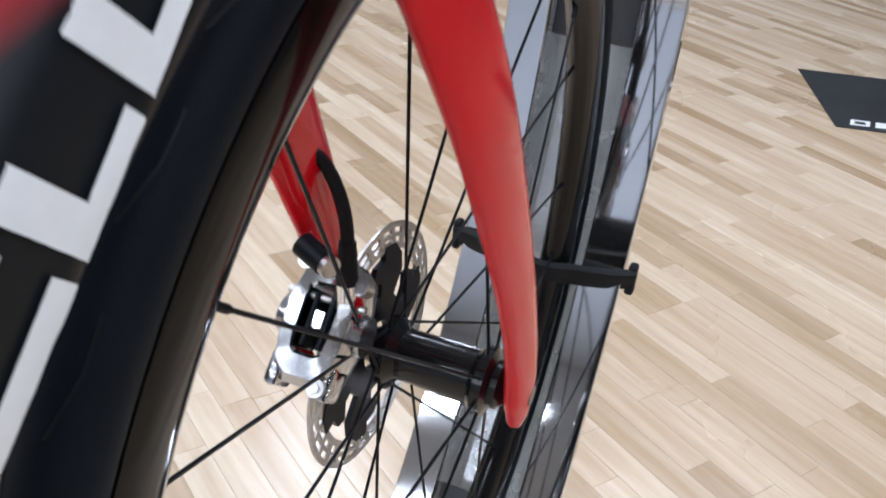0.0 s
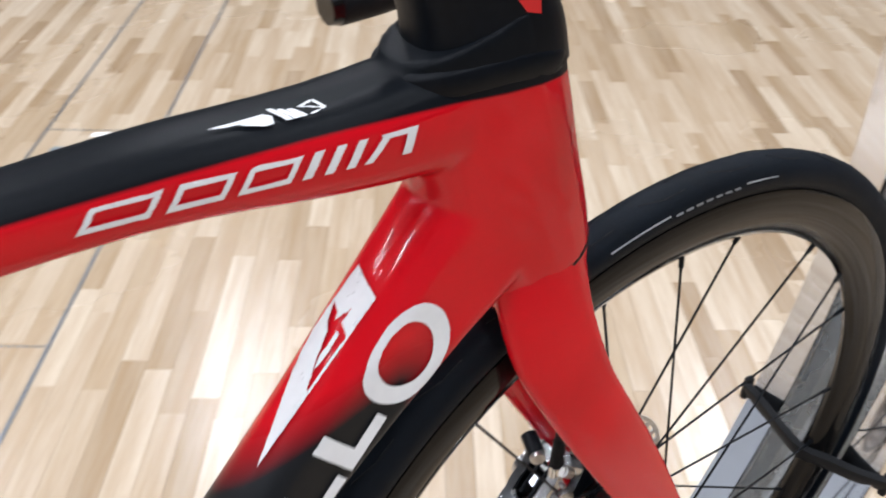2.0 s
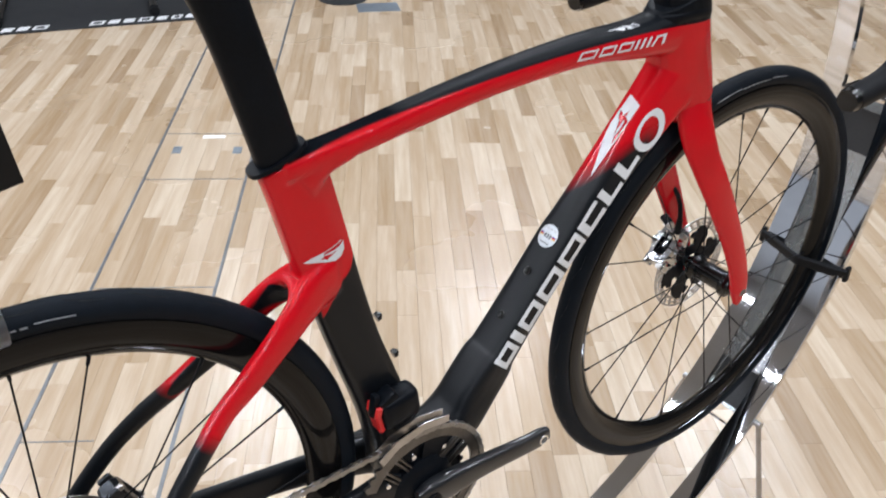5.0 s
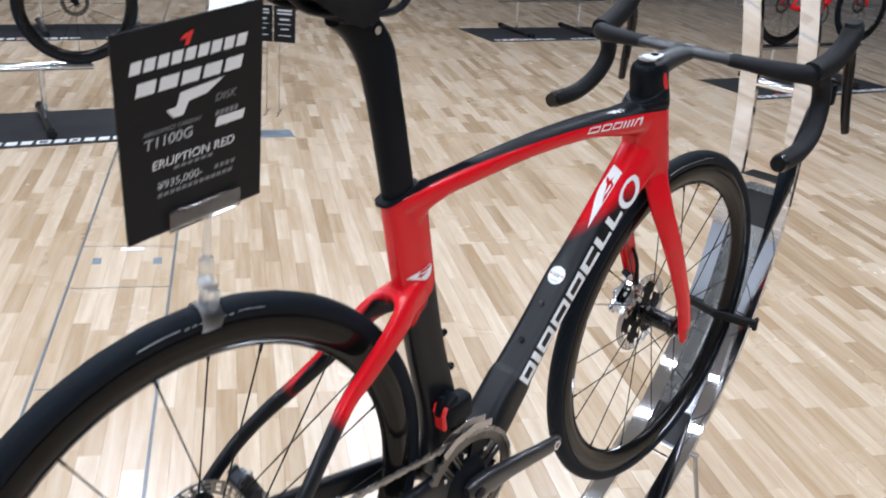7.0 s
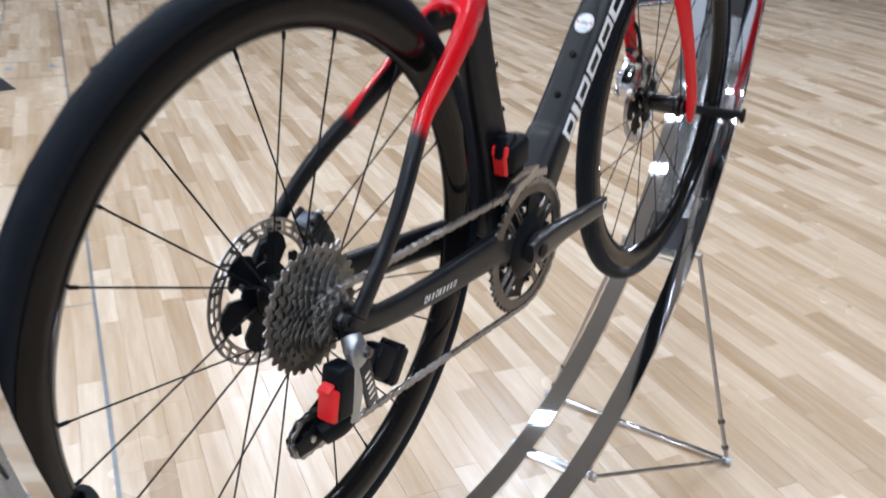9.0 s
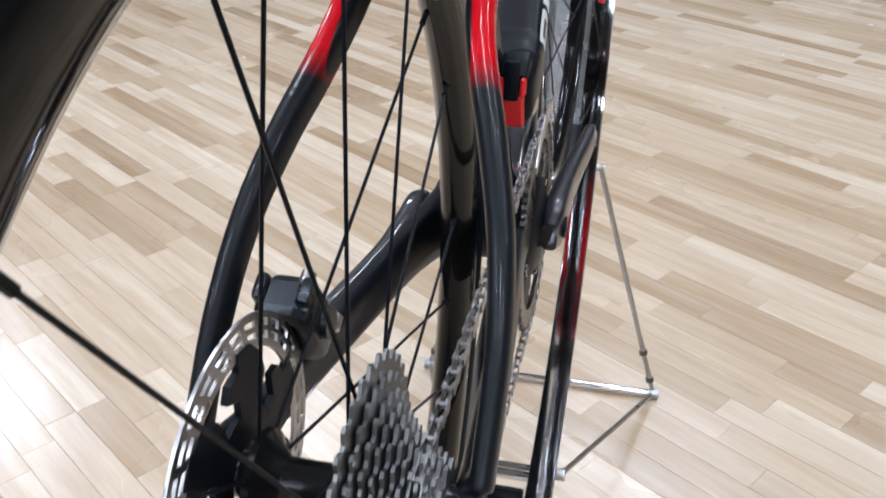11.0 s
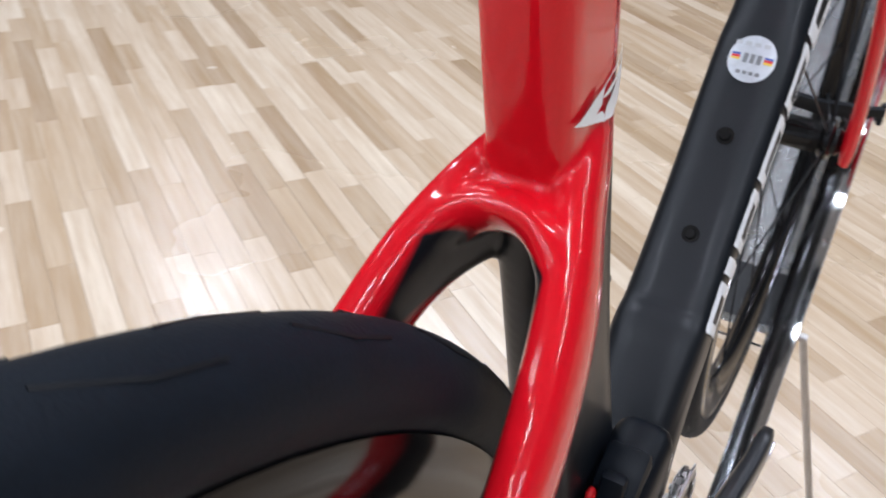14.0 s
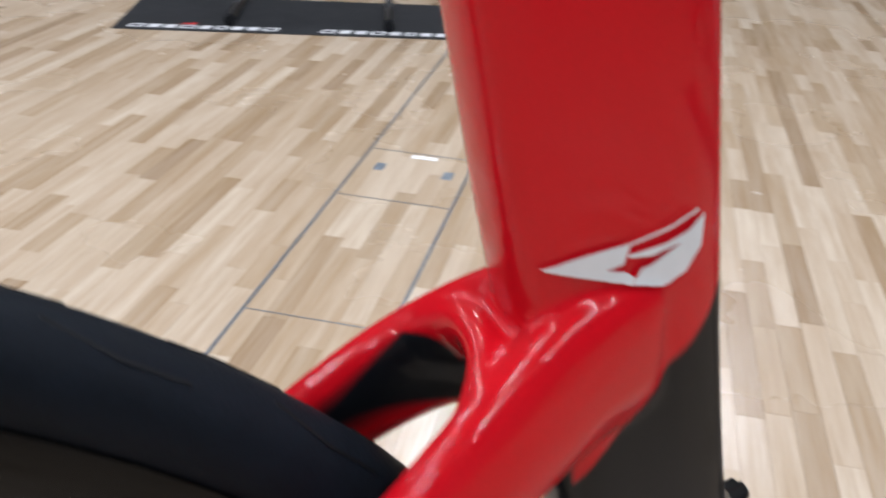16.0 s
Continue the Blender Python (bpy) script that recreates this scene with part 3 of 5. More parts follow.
def wheel(name, x, z, phase, tag, rear):
    rim = bmesh.new()
    lip = 0.2735
    lathe(rim, [(lip, 0), (lip + 0.002, -0.004), (lip + 0.0085, -0.0085), (0.290, -0.0122), (0.300, -0.0136), (0.310, -0.0132), (0.3135, -0.0122), (0.3135, 0.0122), (0.310, 0.0132), (0.300, 0.0136),
                (0.290, 0.0122), (lip + 0.0085, 0.0085), (lip + 0.002, 0.004)], (x, 0, z), 120)
    rim_ob = part(name, rim, M_RIM, bike, tag)
    bm = bmesh.new()
    prof = []
    for k in range(22):
        w = radians(-130 + 260 * k / 21)
        prof.append((TYRE_R + 0.0145 * math.cos(w), 0.0145 * math.sin(w)))
    lathe(bm, prof, (x, 0, z), 160)
    tyre = part("tyre", bm, M_TYRE, rim_ob, "black slick road tyre")
    # shallow tread cuts, as dark strips sunk at the shoulders
    bm = bmesh.new()
    for k in range(36):
        for s in (-1, 1):
            w0 = 2 * math.pi * (k + (0.5 if s > 0 else 0)) / 36
            pts = []
            for q, (dw, ang) in enumerate(((0.0, 14), (0.045, 30), (0.055, 33), (0.105, 33))):
                a = radians(ang) * s
                r = TYRE_R + 0.01440 * math.cos(a)
                pts.append((x + r * math.cos(w0 - dw), 0.01440 * math.sin(a), z + r * math.sin(w0 - dw)))
            tube(pts, 0.00065, 4, 1, bm)
    part("tread_pattern", bm, M_GREYPANEL, rim_ob)
    bm = bmesh.new()
    if rear:
        lathe(bm, [(0.008, -0.066), (0.011, -0.060), (0.012, 0.02), (0.017, 0.026), (0.024, 0.03), (0.024, 0.034), (0.012, 0.036), (0.010, 0.066), (0.006, 0.066), (0.006, -0.066)], (x, 0, z), 32)
        flanges = ((-0.018, 0.022), (0.032, 0.023))
    else:
        lathe(bm, [(0.009, -0.049), (0.0150, -0.044), (0.0150, -0.040), (0.0215, -0.037), (0.0215, -0.031), (0.0175, -0.027), (0.0165, 0.02), (0.0225, 0.026), (0.0225, 0.031), (0.014, 0.034), (0.009, 0.049), (0.005, 0.049), (0.005, -0.049)], (x, 0, z), 32)
        flanges = ((-0.034, 0.0165), (0.028, 0.019))
    part("hub", bm, M_GLOSSBLACK, rim_ob, "black machined hub")
    # seven groups of three: the middle spoke goes to one flange, the outer two cross to the other
    for k in range(21):
        place = k % 3 - 1
        w = radians(phase + 360 / 7 * (k // 3) + 13.8 * place)
        s = (place == 0) == rear
        y, r = flanges[s]
        turn = radians(-72 * place)
        bm = bmesh.new()
        a = Vector((x + r * math.cos(w + turn), y, z + r * math.sin(w + turn)))
        b = Vector((x + (lip + 0.002) * math.cos(w), (0.002 if s else -0.002), z + (lip + 0.002) * math.sin(w)))
        rod(bm, a, b, 0.00105, 6)
        rod(bm, b + (a - b) * 0.036, b, 0.0019, 8)
        part("spoke", bm, M_BLACK, rim_ob)
    rotor(rim_ob, x, 0.0415 if not rear else 0.0425, z)
    return rim_ob


front_wheel = wheel("front_wheel", FRONT, FRONT_Z, 91.0, "deep carbon front wheel with black spokes", False)
rear_wheel = wheel("rear_wheel", 0.0, 0.0, 89.0, "deep carbon rear wheel with black spokes", True)


def tyre_marks(parent, x, z, first):
    """The tyre maker's mark on the side wall: a line, a row of short bars, a line."""
    bm = bmesh.new()
    rad = 0.3268

    def arc(w0, w1, half, y=-0.0139):
        n = max(2, int(abs(w1 - w0) / 0.02))
        ring = []
        for k in range(n + 1):
            w = radians(w0) + (radians(w1) - radians(w0)) * k / n
            ring.append([bm.verts.new((x + r * math.cos(w), yy, z + r * math.sin(w))) for r, yy in ((rad - half, y - 0.0009), (rad + half, y + 0.0012))])
        for p, q in zip(ring, ring[1:]):
            bm.faces.new((p[0], p[1], q[1], q[0]))

    arc(first, first - 8.5, 0.0007)
    for k in range(7):
        arc(first - 9.3 - 1.55 * k, first - 10.35 - 1.55 * k, 0.0028)
    arc(first - 20.6, first - 26.5, 0.0007)
    bmesh.ops.solidify(bm, geom=bm.faces[:], thickness=0.0005)
    part("tyre_mark", bm, M_GREYMARK, parent, "pale grey maker's mark in plain bars", smooth=False)


tyre_marks(front_wheel, FRONT, FRONT_Z, 105.5)
tyre_marks(rear_wheel, 0.0, 0.0, 105)

# ---- drive train ----
COGS = [33, 28, 24, 21, 19, 17, 15, 14, 13, 12, 11, 10]
bm = lathe(bmesh.new(), [(0.012, -0.058), (0.019, -0.058), (0.019, -0.020), (0.012, -0.020)], (0, 0, 0), 32)
cassette = part("cassette", bm, M_DARKSTEEL, bike, "twelve-speed dark steel cassette")
for k, teeth in enumerate(COGS):
    r = teeth * 0.0127 / (2 * math.pi)
    y = -0.0215 - 0.0033 * k
    bm = gear(bmesh.new(), teeth, r, min(max(r - 0.017, 0.012), 0.019), y - 0.0009, y + 0.0009, (0, 0, 0))
    part("sprocket", bm, M_SPROCKET, cassette, smooth=False)

CX, CZ = BB
bm = gear(bmesh.new(), 46, 0.0925, 0.0760, -0.0475, -0.0435, (CX, 0, CZ))
crankset = part("chainring", bm, M_DARKSTEEL, bike, "grey toothed outer chainring", smooth=False)
bm = gear(bmesh.new(), 33, 0.0667, 0.046, -0.0395, -0.0365, (CX, 0, CZ))
part("inner_chainring", bm, M_BLACK, crankset, smooth=False)
bm = lathe(bmesh.new(), [(0.012, -0.054), (0.030, -0.0525), (0.041, -0.049), (0.046, -0.0455), (0.046, -0.040), (0.012, -0.038)], (CX, 0, CZ), 40)
spider = part("spider", bm, M_BLACK, crankset, "black spider with paired arms")
for k in range(4):
    w = 2 * math.pi * (k + 0.42) / 4
    for dw in (-0.30, -0.17, 0.17, 0.30):
        a = Vector((CX + 0.042 * math.cos(w + dw), -0.0445, CZ + 0.042 * math.sin(w + dw)))
        b = Vector((CX + 0.0775 * math.cos(w + dw * 0.62), -0.0455, CZ + 0.0775 * math.sin(w + dw * 0.62)))
        t = (b - a).normalized()
        m = Matrix.Translation((a + b) / 2) @ Matrix((t, Vector((0, 1, 0)), t.cross(Vector((0, 1, 0))))).transposed().to_4x4()
        part("spider_arm", box(bmesh.new(), ((b - a).length, 0.0045, 0.0032 if abs(dw) > 0.2 else 0.0042), m, 0.0008), M_DARKSTEEL, crankset)
    bm = prism(bmesh.new(), [(0.040 * math.cos(w + d) if j < 2 else 0.076 * math.cos(w + d * 0.9), 0.040 * math.sin(w + d) if j < 2 else 0.076 * math.sin(w + d * 0.9)) for j, d in enumerate((0.36, 0.95, 0.95, 0.36))],
               Matrix.Translation((CX, -0.0425, CZ)) @ Matrix.Rotation(radians(90), 4, "X"), 0.002)
    part("spider_web", bm, M_BLACK, crankset, smooth=False)
for k in range(8):
    w = 2 * math.pi * (k + 0.3) / 8
    bm = bmesh.new()
    p = Vector((CX + 0.060 * math.cos(w), 0, CZ + 0.060 * math.sin(w)))
    rod(bm, p + Vector((0, -0.0475, 0)), p + Vector((0, -0.041, 0)), 0.0034, 12)
    part("chainring_bolt", bm, M_SILVER, crankset)


def crank(s, dx, dz, flare):
    """An arm on one side; flare is how far its end stands out beyond its root."""
    bm = bmesh.new()
    rows = [(-0.018, -0.06, 0.0070, 0.014), (0.0, 0.0, 0.0105, 0.0205), (0.03, 0.06, 0.0105, 0.0200), (0.07, 0.24, 0.0088, 0.0168), (0.11, 0.55, 0.0078, 0.0150), (0.145, 0.85, 0.0070, 0.0142), (0.168, 0.98, 0.0066, 0.0138), (0.180, 1.0, 0.0052, 0.0100)]
    loft(bm, [(CX + a * dx, (0.0615 + flare * q) * s, CZ + a * dz, w, h) for a, q, w, h in rows], power=3.2, sides=24)
    arm = part("crank_arm", bm, M_CRANK, bike, "glossy dark grey carbon crank arm without a pedal")
    bm = bmesh.new()
    rod(bm, (CX, 0.058 * s, CZ), (CX, 0.0735 * s, CZ), 0.0095, 20)
    rod(bm, (CX, 0.073 * s, CZ), (CX, 0.0742 * s, CZ), 0.0045, 6)
    part("crank_bolt", bm, M_BLACK, arm)
    bm = lathe(bmesh.new(), [(0.0052, (0.0688 + flare) * s), (0.0075, (0.0688 + flare) * s), (0.0075, (0.054 + flare) * s), (0.0052, (0.054 + flare) * s)], (CX + 0.168 * dx, 0, CZ + 0.168 * dz), 20)
    part("pedal_thread", bm, M_SILVER, arm, "bare steel pedal thread")
    return arm


crank(-1, 0.996, 0.085, 0.016)
crank(1, -0.996, -0.085, 0.034)
bm = bmesh.new()
rod(bm, (CX, -0.045, CZ), (CX, 0.064, CZ), 0.0145, 24)
part("spindle", bm, M_BLACK, bike)


def chain():
    """The path of the chain, then its links: pairs of plates, alternately outer and inner."""
    r1, r2 = 0.0925, 0.0262
    way = []
    # upper run, round the chainring, lower run, round the lower pulley and up over the cog
    for k in range(0, 25):
        w = radians(97 - 190 * k / 24 * 1.0)
        way.append((CX + r1 * math.cos(w), -0.0455, CZ + r1 * math.sin(w)))
    px, pz = -0.045, -0.116
    for k in range(9):
        w = radians(-70 - 190 * k / 8)
        way.append((px + 0.022 * math.cos(w), -0.047, pz + 0.022 * math.sin(w)))
    ux, uz = 0.014, -0.082
    for k in range(7):
        w = radians(-120 + 150 * k / 6)
        way.append((ux + 0.022 * math.cos(w), -0.047, uz + 0.022 * math.sin(w)))
    for k in range(14):
        w = radians(-60 - 210 * k / 13)
        way.append((r2 * math.cos(w), -0.047, r2 * math.sin(w)))
    way.append(way[0])
    pts = [Vector(p) for p in way]
    joints, left = [pts[0].copy()], 0.0127
    for a, b in zip(pts, pts[1:]):
        d, done = (b - a).length, 0.0
        while d - done >= left:
            done += left
            joints.append(a + (b - a) * (done / d))
            left = 0.0127
        left -= d - done
    bm = bmesh.new()
    for k, (a, b) in enumerate(zip(joints, joints[1:])):
        t = (b - a).normalized()
        side = Vector((0, 1, 0))
        m = Matrix.Translation((a + b) / 2) @ Matrix((t, side, t.cross(side))).transposed().to_4x4()
        off = 0.0026 if k % 2 else 0.0017
        for s in (-1, 1):
            outline = [(-0.0088, -0.0022), (-0.006, -0.0040), (0, -0.0027), (0.006, -0.0040), (0.0088, -0.0022), (0.0088, 0.0022), (0.006, 0.0040), (0, 0.0027), (-0.006, 0.0040), (-0.0088, 0.0022)]
            prism(bm, outline, m @ Matrix.Translation((0, off * s - 0.0004, 0)) @ Matrix.Rotation(radians(90), 4, "X"), 0.0008)
        rod(bm, a - side * 0.003, a + side * 0.003, 0.0019, 8)
    return bm


part("chain", chain(), M_COG, bike, "twelve-speed steel chain", smooth=False)

# rear derailleur: silver knuckle and outer link, motor housing, battery with its red clip, pulley cage
bm = bmesh.new()
loft(bm, [(0.004, -0.068, -0.016, 0.0085, 0.0110), (0.001, -0.076, -0.028, 0.0095, 0.0130), (-0.002, -0.082, -0.046, 0.0050, 0.0105), (-0.006, -0.083, -0.072, 0.0036, 0.0075), (-0.010, -0.081, -0.104, 0.0040, 0.0068)], power=3.0)
mech = part("rear_derailleur", bm, M_SILVERGREY, bike, "silver and black electronic rear derailleur", sharp=40)
bm = bmesh.new()
rod(bm, (0.008, -0.076, -0.030), (0.008, -0.0895, -0.032), 0.0056, 16)
rod(bm, (0.008, -0.0885, -0.032), (0.008, -0.0905, -0.032), 0.0030, 6)
part("pivot_bolt", bm, M_DARKSTEEL, mech)
bm = bmesh.new()
box(bm, (0.050, 0.026, 0.036), pose(0.050, -0.0700, -0.0680, 0, 34, 0), 0.006, 2)
box(bm, (0.022, 0.030, 0.044), pose(0.063, -0.0700, -0.0760, 0, 34, 0), 0.005, 2)
box(bm, (0.030, 0.022, 0.026), pose(0.026, -0.0680, -0.0540, 0, 28, 0), 0.005, 2)
knuckle = part("motor_housing", bm, M_BLACK, mech, "black motor housing")
bm = box(bmesh.new(), (0.004, 0.030, 0.046), pose(0.061, -0.0705, -0.0735, 0, 62, 0) @ pose(0, 0, 0, 0, -62 + 28, 0), 0.001, 1)
part("housing_seam", bm, M_TAPE, knuckle)
bm = box(bmesh.new(), (0.018, 0.0040, 0.056), pose(0.0085, -0.0855, -0.0680, 0, -14, 0), 0.0016, 2)
link = part("outer_link", bm, M_ANODISED, mech, "dark grey outer link plate")
for k in range(5):
    bm = box(bmesh.new(), (0.0095, 0.0010, 0.0038), pose(0.0050 + 0.0019 * k, -0.0879, -0.0545 - 0.0072 * k, 0, -30, 0), 0.0003, 1)
    part("silver_bar", bm, M_SILVER, link, "bright silver bar")
bm = box(bmesh.new(), (0.027, 0.027, 0.058), pose(-0.0215, -0.0715, -0.0650, 0, 9, 0), 0.005, 3)
part("battery", bm, M_BLACK, mech, "black battery block")
bm = bmesh.new()
box(bm, (0.010, 0.023, 0.036), pose(-0.0360, -0.0720, -0.0740, 0, 8, 0), 0.003, 2)
box(bm, (0.014, 0.015, 0.0060), pose(-0.0395, -0.0715, -0.0545, 0, -26, 0), 0.002, 1)
part("battery_clip", bm, M_REDPLASTIC, mech, "red battery clip")
bm = loft(bmesh.new(), [(-0.008, -0.072, -0.098, 0.013, 0.0130), (-0.020, -0.066, -0.108, 0.0135, 0.0145), (-0.036, -0.060, -0.116, 0.0095, 0.0125)], power=2.8)
part("cage_knuckle", bm, M_BLACK, mech, "black cage pivot")
bm = bmesh.new()
for y in (-0.040, -0.055):
    loft(bm, [(0.020, y, -0.080, 0.0012, 0.011), (-0.006, y, -0.100, 0.0012, 0.0135), (-0.036, y, -0.115, 0.0012, 0.0150), (-0.064, y, -0.121, 0.0012, 0.0085)], power=3)
cage = part("derailleur_cage", bm, M_BLACK, mech, "black carbon pulley cage")
for p in ((0.014, -0.082), (-0.045, -0.116)):
    bm = gear(bmesh.new(), 12, 0.0200, 0.006, -0.049, -0.0455, (p[0], 0, p[1]))
    pulley = part("pulley", bm, M_BLACK, cage, smooth=False)
    bm = bmesh.new()
    rod(bm, (p[0], -0.0585, p[1]), (p[0], -0.038, p[1]), 0.0042, 12)
    part("pulley_bolt", bm, M_STEEL, cage)
# hanger and thru axle ends
bm = bmesh.new()
box(bm, (0.020, 0.008, 0.036), pose(0.004, -0.066, -0.016, 0, -14, 0), 0.003, 2)
rod(bm, (0, -0.073, 0), (0, -0.05, 0), 0.0085, 20)
rod(bm, (0, -0.0745, 0), (0, -0.072, 0), 0.004, 8)
part("derailleur_hanger", bm, M_BLACK, frame_ob)
part("thru_axle", rod(bmesh.new(), (FRONT, -0.0635, FRONT_Z), (FRONT, 0.0635, FRONT_Z), 0.0062, 18), M_DARKSTEEL, bike)
part("thru_axle", rod(bmesh.new(), (0.0, 0.055, 0), (0.0, 0.0745, 0), 0.0085, 18), M_DARKSTEEL, bike)

# front derailleur
bm = bmesh.new()
box(bm, (0.052, 0.030, 0.044), pose(0.380, -0.030, 0.067, 0, -8, 0), 0.010, 3)
box(bm, (0.026, 0.022, 0.014), pose(0.364, -0.030, 0.086, 0, -30, 0), 0.004, 2)
box(bm, (0.030, 0.018, 0.03), pose(0.388, -0.030, 0.047, 0, 10, 0), 0.005, 2)
fd = part("front_derailleur", bm, M_BLACK, bike, "black electronic front derailleur with a red clip")
bm = bmesh.new()
box(bm, (0.008, 0.019, 0.030), pose(0.3520, -0.030, 0.058, 0, -14, 0), 0.002, 1)
for yy in (-0.0355, -0.0185):
    box(bm, (0.009, 0.0045, 0.014), pose(0.3495, yy - 0.003, 0.077, 0, 10, 0), 0.0015, 1)
part("battery_clip", bm, M_REDPLASTIC, fd, "red battery clip")
part("clip_tongue", box(bmesh.new(), (0.008, 0.0115, 0.030), pose(0.3490, -0.030, 0.0815, 0, 8, 0), 0.002, 2), M_BLACK, fd, "black clip tongue")
bm = bmesh.new()
for y in (-0.0515, -0.0385):
    pts = [(0.340, 0.016), (0.365, 0.034), (0.405, 0.042), (0.440, 0.036), (0.440, 0.026), (0.405, 0.031), (0.368, 0.022), (0.346, 0.006)]
    prism(bm, [(a, b) for a, b in pts], Matrix.Translation((0, y, 0)) @ Matrix.Rotation(radians(90), 4, "X"), 0.0012)
part("derailleur_cage", bm, M_STEEL, fd, "steel chain cage")


# brake calipers
def caliper(place, turn, mat, name_label, size=1.0):
    """A two-piston caliper: a faceted body with an open window that shows the pads, bolts and a bleed screw."""
    m = pose(*place, 0, turn, 0) @ Matrix.Scale(size, 4)
    bm = bmesh.new()
    outer = [(-0.036, -0.010), (-0.030, -0.018), (-0.012, -0.0215), (0.014, -0.0215), (0.029, -0.018), (0.036, -0.010), (0.036, 0.010), (0.029, 0.018), (0.014, 0.0215), (-0.012, 0.0215), (-0.030, 0.018), (-0.036, 0.010)]
    inner = [(-0.018, -0.006), (-0.016, -0.0085), (-0.006, -0.0095), (0.008, -0.0095), (0.017, -0.0085), (0.019, -0.006), (0.019, 0.006), (0.017, 0.0085), (0.008, 0.0095), (-0.006, 0.0095), (-0.016, 0.0085), (-0.018, 0.006)]
    loops = []
    for ring, z, k in ((outer, -0.015, 0.92), (outer, -0.010, 1.0), (outer, 0.008, 1.0), (outer, 0.0145, 0.86), (inner, 0.0160, 1.10), (inner, 0.0135, 1.0), (inner, -0.015, 1.0)):
        loops.append([bm.verts.new(m @ Vector((u * k, v * k, z))) for u, v in ring])
    for p, q in zip(loops, loops[1:] + loops[:1]):
        for i in range(12):
            bm.faces.new((p[i], p[(i + 1) % 12], q[(i + 1) % 12], q[i]))
    for sgn in (-1, 1):
        rod(bm, m @ Vector((0.0, 0.014 * sgn, -0.001)), m @ Vector((0.0, 0.0255 * sgn, -0.001)), 0.0135 * size, 24, 0.0115 * size)
        box(bm, (0.020, 0.009, 0.020), m @ pose(-0.030, 0.0155 * sgn, 0.002, 0, 0, 0), 0.003, 2)
    ob = part("brake_caliper", bm, mat, bike, name_label, sharp=28)
    for sgn in (-1, 1):
        part("brake_pad", box(bmesh.new(), (0.031, 0.0032, 0.024), m @ pose(0.0005, 0.0050 * sgn, 0.0005), 0.0008, 1), M_BLACK, ob)
    part("pad_spring", box(bmesh.new(), (0.010, 0.0060, 0.0015), m @ pose(0.001, 0, 0.0122), 0.0005, 1), M_SILVER, ob)
    for dx, dy in ((-0.034, -0.013), (0.030, 0.0165), (0.024, -0.0185)):
        bm = bmesh.new()
        rod(bm, m @ Vector((dx, dy, 0.006)), m @ Vector((dx, dy, 0.0165)), 0.0050 * size, 14)
        rod(bm, m @ Vector((dx, dy, 0.0155)), m @ Vector((dx, dy, 0.0180)), 0.0032 * size, 6)
        part("mount_bolt", bm, M_STEEL, ob)
    # Thin black bars laid on the body, painted shade for grooves not cut.
    for dx in (-0.024, 0.0245, 0.031):
        part("groove", box(bmesh.new(), (0.0016, 0.026, 0.0012), m @ pose(dx, 0, 0.0135 if abs(dx) < 0.026 else 0.0095, 0, 18 if dx > 0 else -18, 0), 0.0003, 1), M_GLOSSBLACK, ob)
    bm = bmesh.new()
    rod(bm, m @ Vector((0.013, -0.0235, 0.009)), m @ Vector((0.013, 0.0235, 0.009)), 0.0022, 10)
    part("pad_pin", bm, M_STEEL, ob)
    return ob


front_caliper = caliper((0.934, 0.0405, 0.048), -50, M_CALIPER, "polished silver disc brake caliper", 0.98)
rear_caliper = caliper((0.080, 0.0425, 0.038), 62, M_ANODISED, "dark grey disc brake caliper", 0.80)
bm = tube([(0.9375, 0.031, 0.088), (0.9385, 0.032, 0.106), (0.9380, 0.036, 0.124), (0.9350, 0.043, 0.141), (0.930, 0.049, 0.150)], 0.0036, 10, 5)
part("brake_hose", bm, M_TAPE, front_caliper, "black brake hose into the fork")
bm = bmesh.new()
rod(bm, (0.9370, 0.030, 0.074), (0.9385, 0.0315, 0.100), 0.0062, 16, 0.0046)
part("hose_boot", bm, M_TAPE, front_caliper, "black rubber boot")
bm = bmesh.new()
rod(bm, (0.9365, 0.0295, 0.060), (0.9370, 0.0300, 0.077), 0.0068, 16)
part("banjo_fitting", bm, M_SILVER, front_caliper, "silver hose fitting")
bm = bmesh.new()
rod(bm, (0.9165, 0.032, 0.098), (0.9215, 0.048, 0.102), 0.0066, 18)
part("mount_boss", bm, M_BLACK, front_caliper, "black mounting boss")
bm = bmesh.new()
rod(bm, (0.9145, 0.0275, 0.0975), (0.9168, 0.0325, 0.098), 0.0058, 14)
part("mount_bolt", bm, M_STEEL, front_caliper)

# bottle bosses
for bx, bz, nx, nz in ((0.600, 0.153, -0.796, 0.605), (0.561, 0.101, -0.796, 0.605), (0.3765, 0.178, 0.94, 0.33), (0.3985, 0.116, 0.94, 0.33)):
    bm = bmesh.new()
    c, nn = Vector((bx, 0, bz)), Vector((nx, 0, nz))
    rod(bm, c - nn * 0.004, c + nn * 0.0012, 0.0055, 16)
    rod(bm, c, c + nn * 0.0036, 0.0042, 14, 0.003)
    part("bottle_boss", bm, M_GLOSSBLACK, frame_ob)

